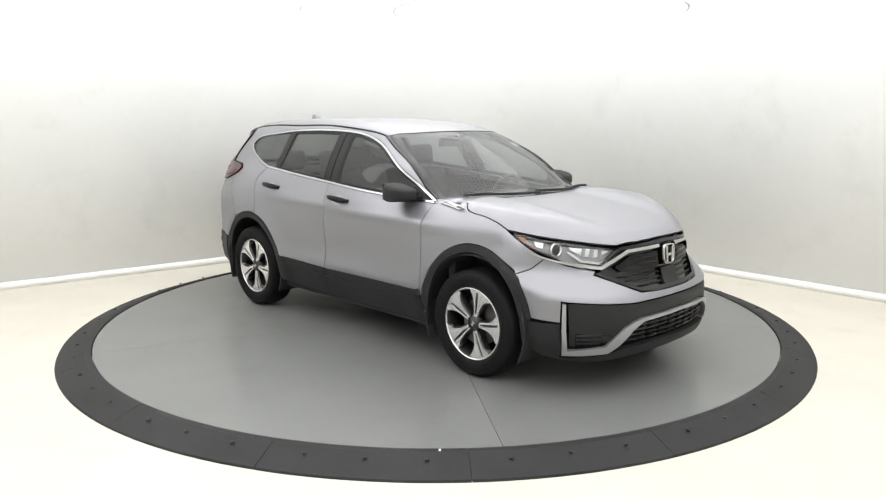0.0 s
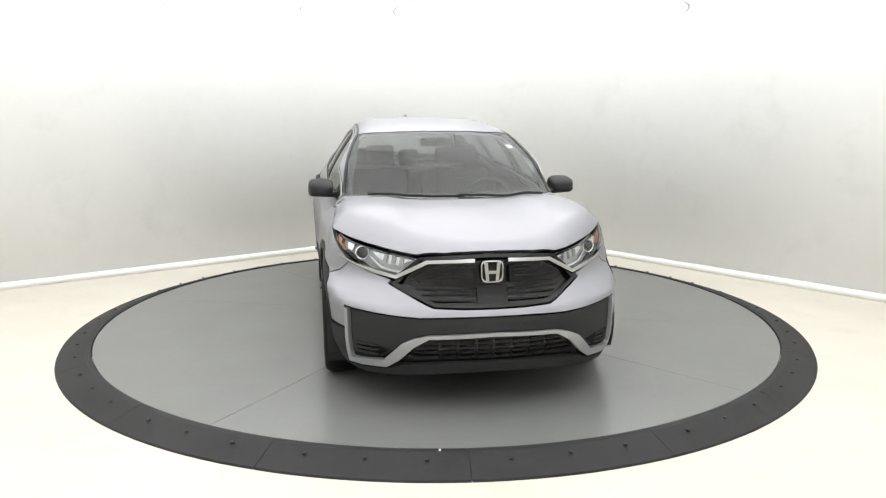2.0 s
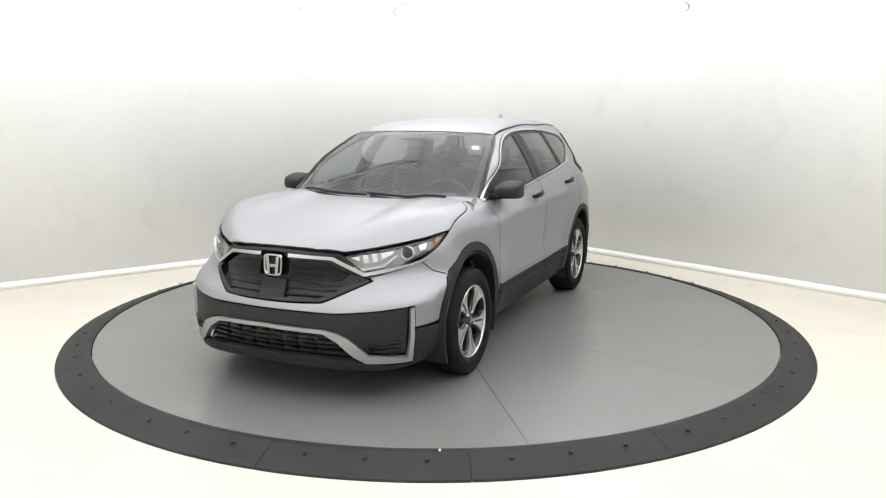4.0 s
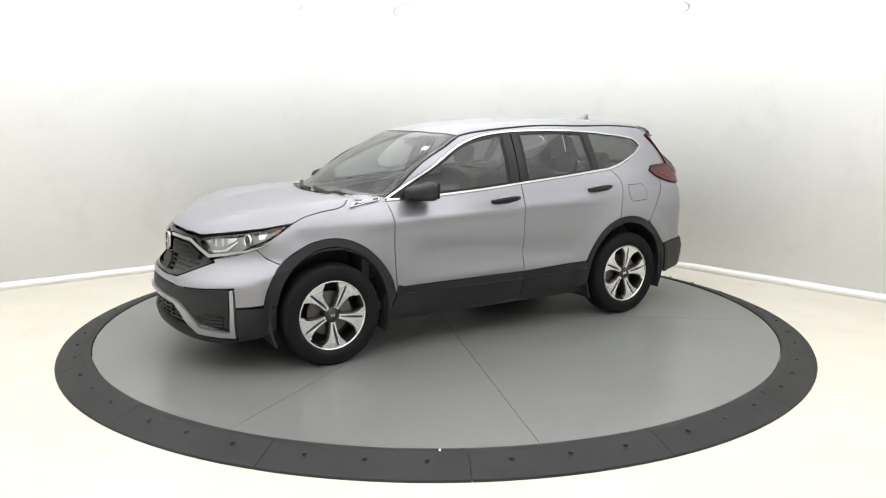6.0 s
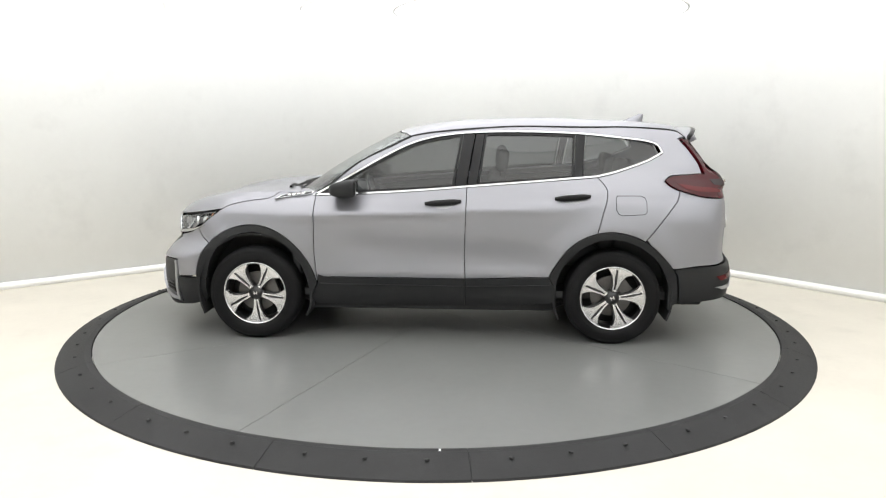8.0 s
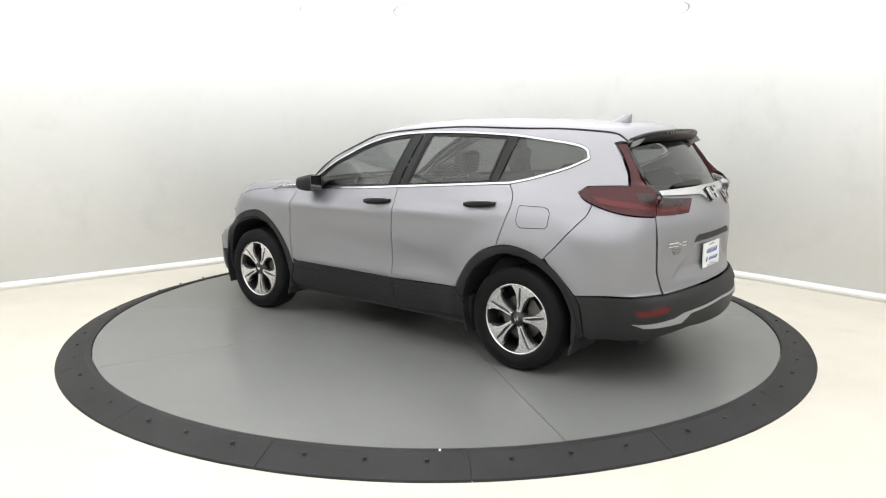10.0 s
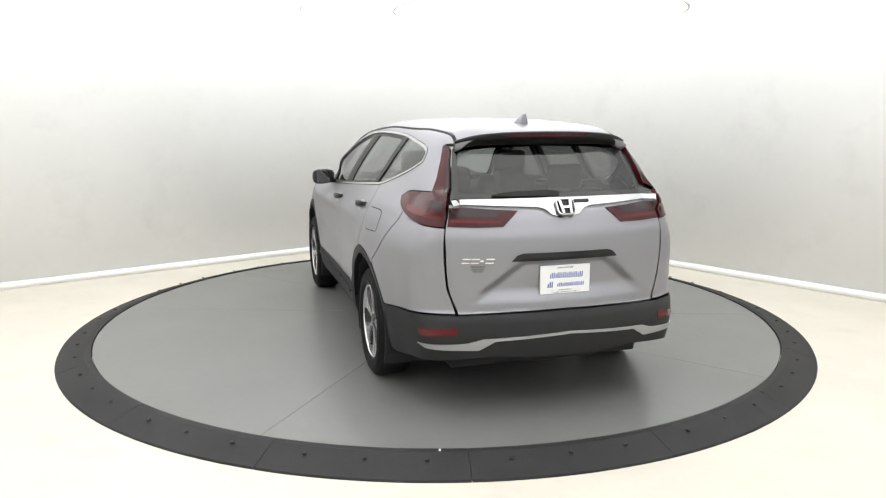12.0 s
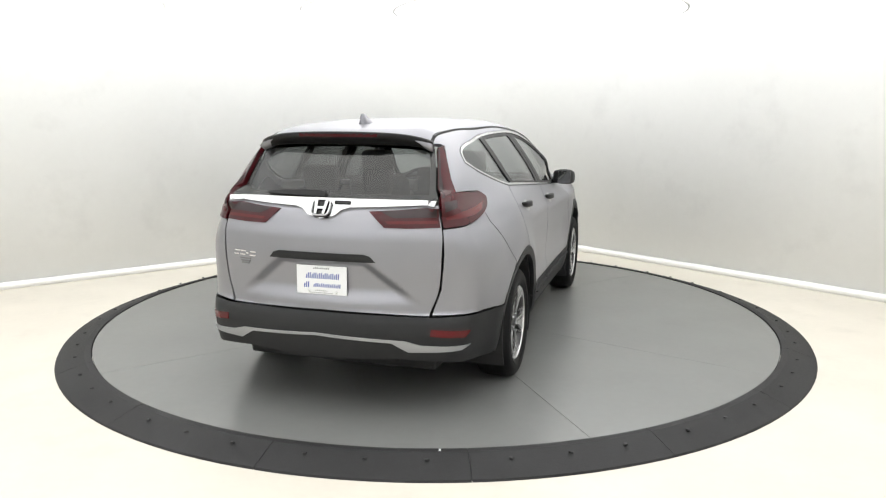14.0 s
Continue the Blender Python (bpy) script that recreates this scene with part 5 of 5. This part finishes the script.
# ---------------------------------------------------------------- cabin and underside
def build_cabin():
    bm = bmesh.new()
    box(bm, -2.05, 1.95, -0.60, 0.60, 0.215, 0.33, 0.02)
    part("underbody", bm, "gap", car)
    bm = bmesh.new()
    box(bm, 1.05, 1.93, -0.56, 0.56, 0.30, 0.90, 0.05)
    part("engine_block", bm, "gap", car)
    bm = bmesh.new()
    box(bm, -1.95, 1.06, -0.80, 0.80, 0.30, 0.36, 0.01)
    box(bm, 1.0, 1.06, -0.80, 0.80, 0.30, 1.03, 0.01)
    box(bm, -2.0, -1.25, -0.60, 0.60, 0.34, 0.72, 0.02)
    part("cabin_floor", bm, "trim", car)
    for x, s in ((HUB_X, 1), (HUB_X, -1), (-HUB_X, 1), (-HUB_X, -1)):
        bm = bmesh.new()
        rows = []
        for k in range(25):
            a = radians(-25 + 230 * k / 24)
            r = 0.425
            rows.append([bm.verts.new((x + rr * math.cos(a), s * y, HUB_Z + 0.02 + rr * math.sin(a))) for rr, y in ((0.03, 0.58), (r, 0.58), (r, 0.915), (r + 0.012, 0.915), (r + 0.012, 0.57), (0.03, 0.57))])
        for a, b in zip(rows, rows[1:]):
            for i in range(5):
                bm.faces.new((a[i], a[i + 1], b[i + 1], b[i]))
        bmesh.ops.recalc_face_normals(bm, faces=bm.faces)
        part("wheel_liner", bm, "gap", car)
    for s in (1, -1):
        bm = bmesh.new()
        box(bm, -0.92, 0.92, s * 0.62, s * 0.855, 0.215, 0.42, 0.02)
        part("sill", bm, "gap", car)
    bm = bmesh.new()
    spin(bm, [(0, -0.28), (0.08, -0.27), (0.09, -0.2), (0.09, 0.2), (0.08, 0.27), (0, 0.28)], 24, pose(-1.98, -0.1, 0.285, 90))
    part("silencer", bm, "gap", car, smooth=True)
    # dashboard
    bm = bmesh.new()
    rows = []
    for y in np.linspace(-0.72, 0.72, 15):
        hump = 0.035 * math.exp(-((y - 0.37) / 0.16) ** 2)
        rows.append([bm.verts.new(q) for q in ((1.00, y, 1.03), (0.80, y, 1.045 + hump * 0.5), (0.62, y, 1.03 + hump), (0.55, y, 0.97 + hump * 0.6), (0.60, y, 0.80), (0.72, y, 0.55), (1.0, y, 0.5))])
    for a, b in zip(rows, rows[1:]):
        for i in range(7):
            bm.faces.new((a[i], a[(i + 1) % 7], b[(i + 1) % 7], b[i]))
    bm.faces.new(rows[0]), bm.faces.new(rows[-1][::-1])
    bmesh.ops.recalc_face_normals(bm, faces=bm.faces)
    part("dashboard", bm, "trim", car, "dark grey moulded dashboard", smooth=True)
    bm = bmesh.new()
    ring_n = 40
    ring = [[bm.verts.new(((0.175 + 0.015 * math.cos(b)) * math.cos(a), (0.175 + 0.015 * math.cos(b)) * math.sin(a), 0.015 * math.sin(b))) for b in np.linspace(0, 2 * math.pi, 9)[:-1]]
            for a in np.linspace(0, 2 * math.pi, ring_n + 1)[:-1]]
    for i in range(ring_n):
        for j in range(8):
            bm.faces.new((ring[i][j], ring[(i + 1) % ring_n][j], ring[(i + 1) % ring_n][(j + 1) % 8], ring[i][(j + 1) % 8]))
    box(bm, -0.16, 0.16, -0.03, 0.03, -0.02, 0.01, 0.01)
    box(bm, -0.06, 0.06, -0.06, 0.05, -0.035, 0.02, 0.015)
    bmesh.ops.transform(bm, verts=bm.verts, matrix=pose(0.47, 0.37, 1.01, 0, -65, 0) @ pose(0, 0, 0, 0, 0, 90))
    part("steering_wheel", bm, "trim", car, "black steering wheel", smooth=True)
    # seats
    for x, y, w, top in ((-0.10, 0.37, 0.25, 1.20), (-0.10, -0.37, 0.25, 1.20), (-1.02, 0.40, 0.27, 1.14), (-1.02, -0.40, 0.27, 1.14), (-1.02, 0.0, 0.13, 1.12)):
        bm = bmesh.new()
        box(bm, x - 0.25, x + 0.26, y - w, y + w, 0.52, 0.68, 0.05)
        seat = part("seat", bm, "seat", car, "dark grey fabric seat", smooth=True)
        bm = bmesh.new()
        box(bm, -0.07, 0.07, -w * 0.96, w * 0.96, 0.0, top - 0.62, 0.055, pose(x - 0.26, y, 0.62, 0, -14, 0))
        part("backrest", bm, "seat", seat, smooth=True)
        bm = bmesh.new()
        bx = x - 0.26 - (top - 0.62) * 0.25
        box(bm, -0.045, 0.045, -0.125 if w > 0.2 else -0.10, 0.125 if w > 0.2 else 0.10, 0.03, 0.20, 0.04, pose(bx, y, top - 0.01, 0, -8, 0))
        part("headrest", bm, "seat", seat, smooth=True)
        bm = bmesh.new()
        for d in (-0.05, 0.05):
            box(bm, bx - 0.005, bx + 0.005, y + d - 0.005, y + d + 0.005, top - 0.05, top + 0.05)
        part("headrest_post", bm, "brake", seat)
    half = via("ring", ("top", [(0.25, 0.0), (0.15, 0.55)]), ("top", [(a - 0.03, b - 0.02) for a, b in DITCH]), ("top", [(-1.90, 0.3), (-1.91, 0.0)]))
    patch("headliner", "ring", half + [(a, 50 - b) for a, b in half[::-1]], "headliner", car, off=-0.045, thick=0.01, step=0.08, label="light grey fabric headliner")
    for i in (0, 1):
        lf = [(0.86, 1.04), (0.85, 0.48), (-0.24, 0.48), (-0.25, 1.11)]
        patch("door_lining", "side", lf, "trim", doors_f[i], off=-0.06, thick=0.01, step=0.08, flip=i == 1)
        lr = [(-0.27, 1.11), (-0.26, 0.48), (-0.84, 0.50), (-0.97, 0.72), (-1.10, 0.82), (-1.20, 0.86), (-1.22, 1.18)]
        patch("door_lining", "side", lr, "trim", doors_r[i], off=-0.06, thick=0.01, step=0.08, flip=i == 1)
        lq = [(-1.22, 1.18), (-1.20, 0.86), (-1.6, 0.80), (-1.85, 0.80), (-1.85, 1.12), (-1.70, 1.30), (-1.60, 1.28), (-1.4, 1.22)]
        patch("luggage_lining", "side", lq, "trim", car, off=-0.06, thick=0.01, step=0.08, flip=i == 1)
    bm = bmesh.new()
    box(bm, 0.205, 0.235, -0.12, 0.12, 1.405, 1.465, 0.012)
    box(bm, 0.225, 0.255, -0.015, 0.015, 1.44, 1.50, 0.004)
    part("cabin_mirror", bm, "gloss_black", windscreen, "black rear-view mirror")
    bm = bmesh.new()
    box(bm, 0.235, 0.36, -0.11, 0.11, 1.455, 1.475, 0.008)
    part("camera_cover", bm, "trim", windscreen)
    q, n = at("top", 0.42, 0.56, -0.012)
    bm = bmesh.new()
    prism(bm, [(-0.028, -0.028), (0.028, -0.028), (0.028, 0.028), (-0.028, 0.028)], 0, 0.002, facing(q, n))
    part("sticker", bm, "white_sign", windscreen)


build_front()
build_rear()
build_side_details()
build_wheels()
build_cabin()


# ---------------------------------------------------------------- what moves: the turntable and the car on it
def heading(t):
    return -45.859 - 17.2746 * t


def motions():
    rows, car_rows = [], []
    for k in range(15):
        t = float(k)
        h = heading(t)
        m = pose(0, 0, 0, 0, 0, h)
        rows.append((t, m))
        car_rows.append((t, m @ pose(-0.0142, -0.0544, 0)))
    walk(turntable, [(t, pose(0, 0, -0.012) @ m) for t, m in rows])
    walk(car, car_rows)


motions()
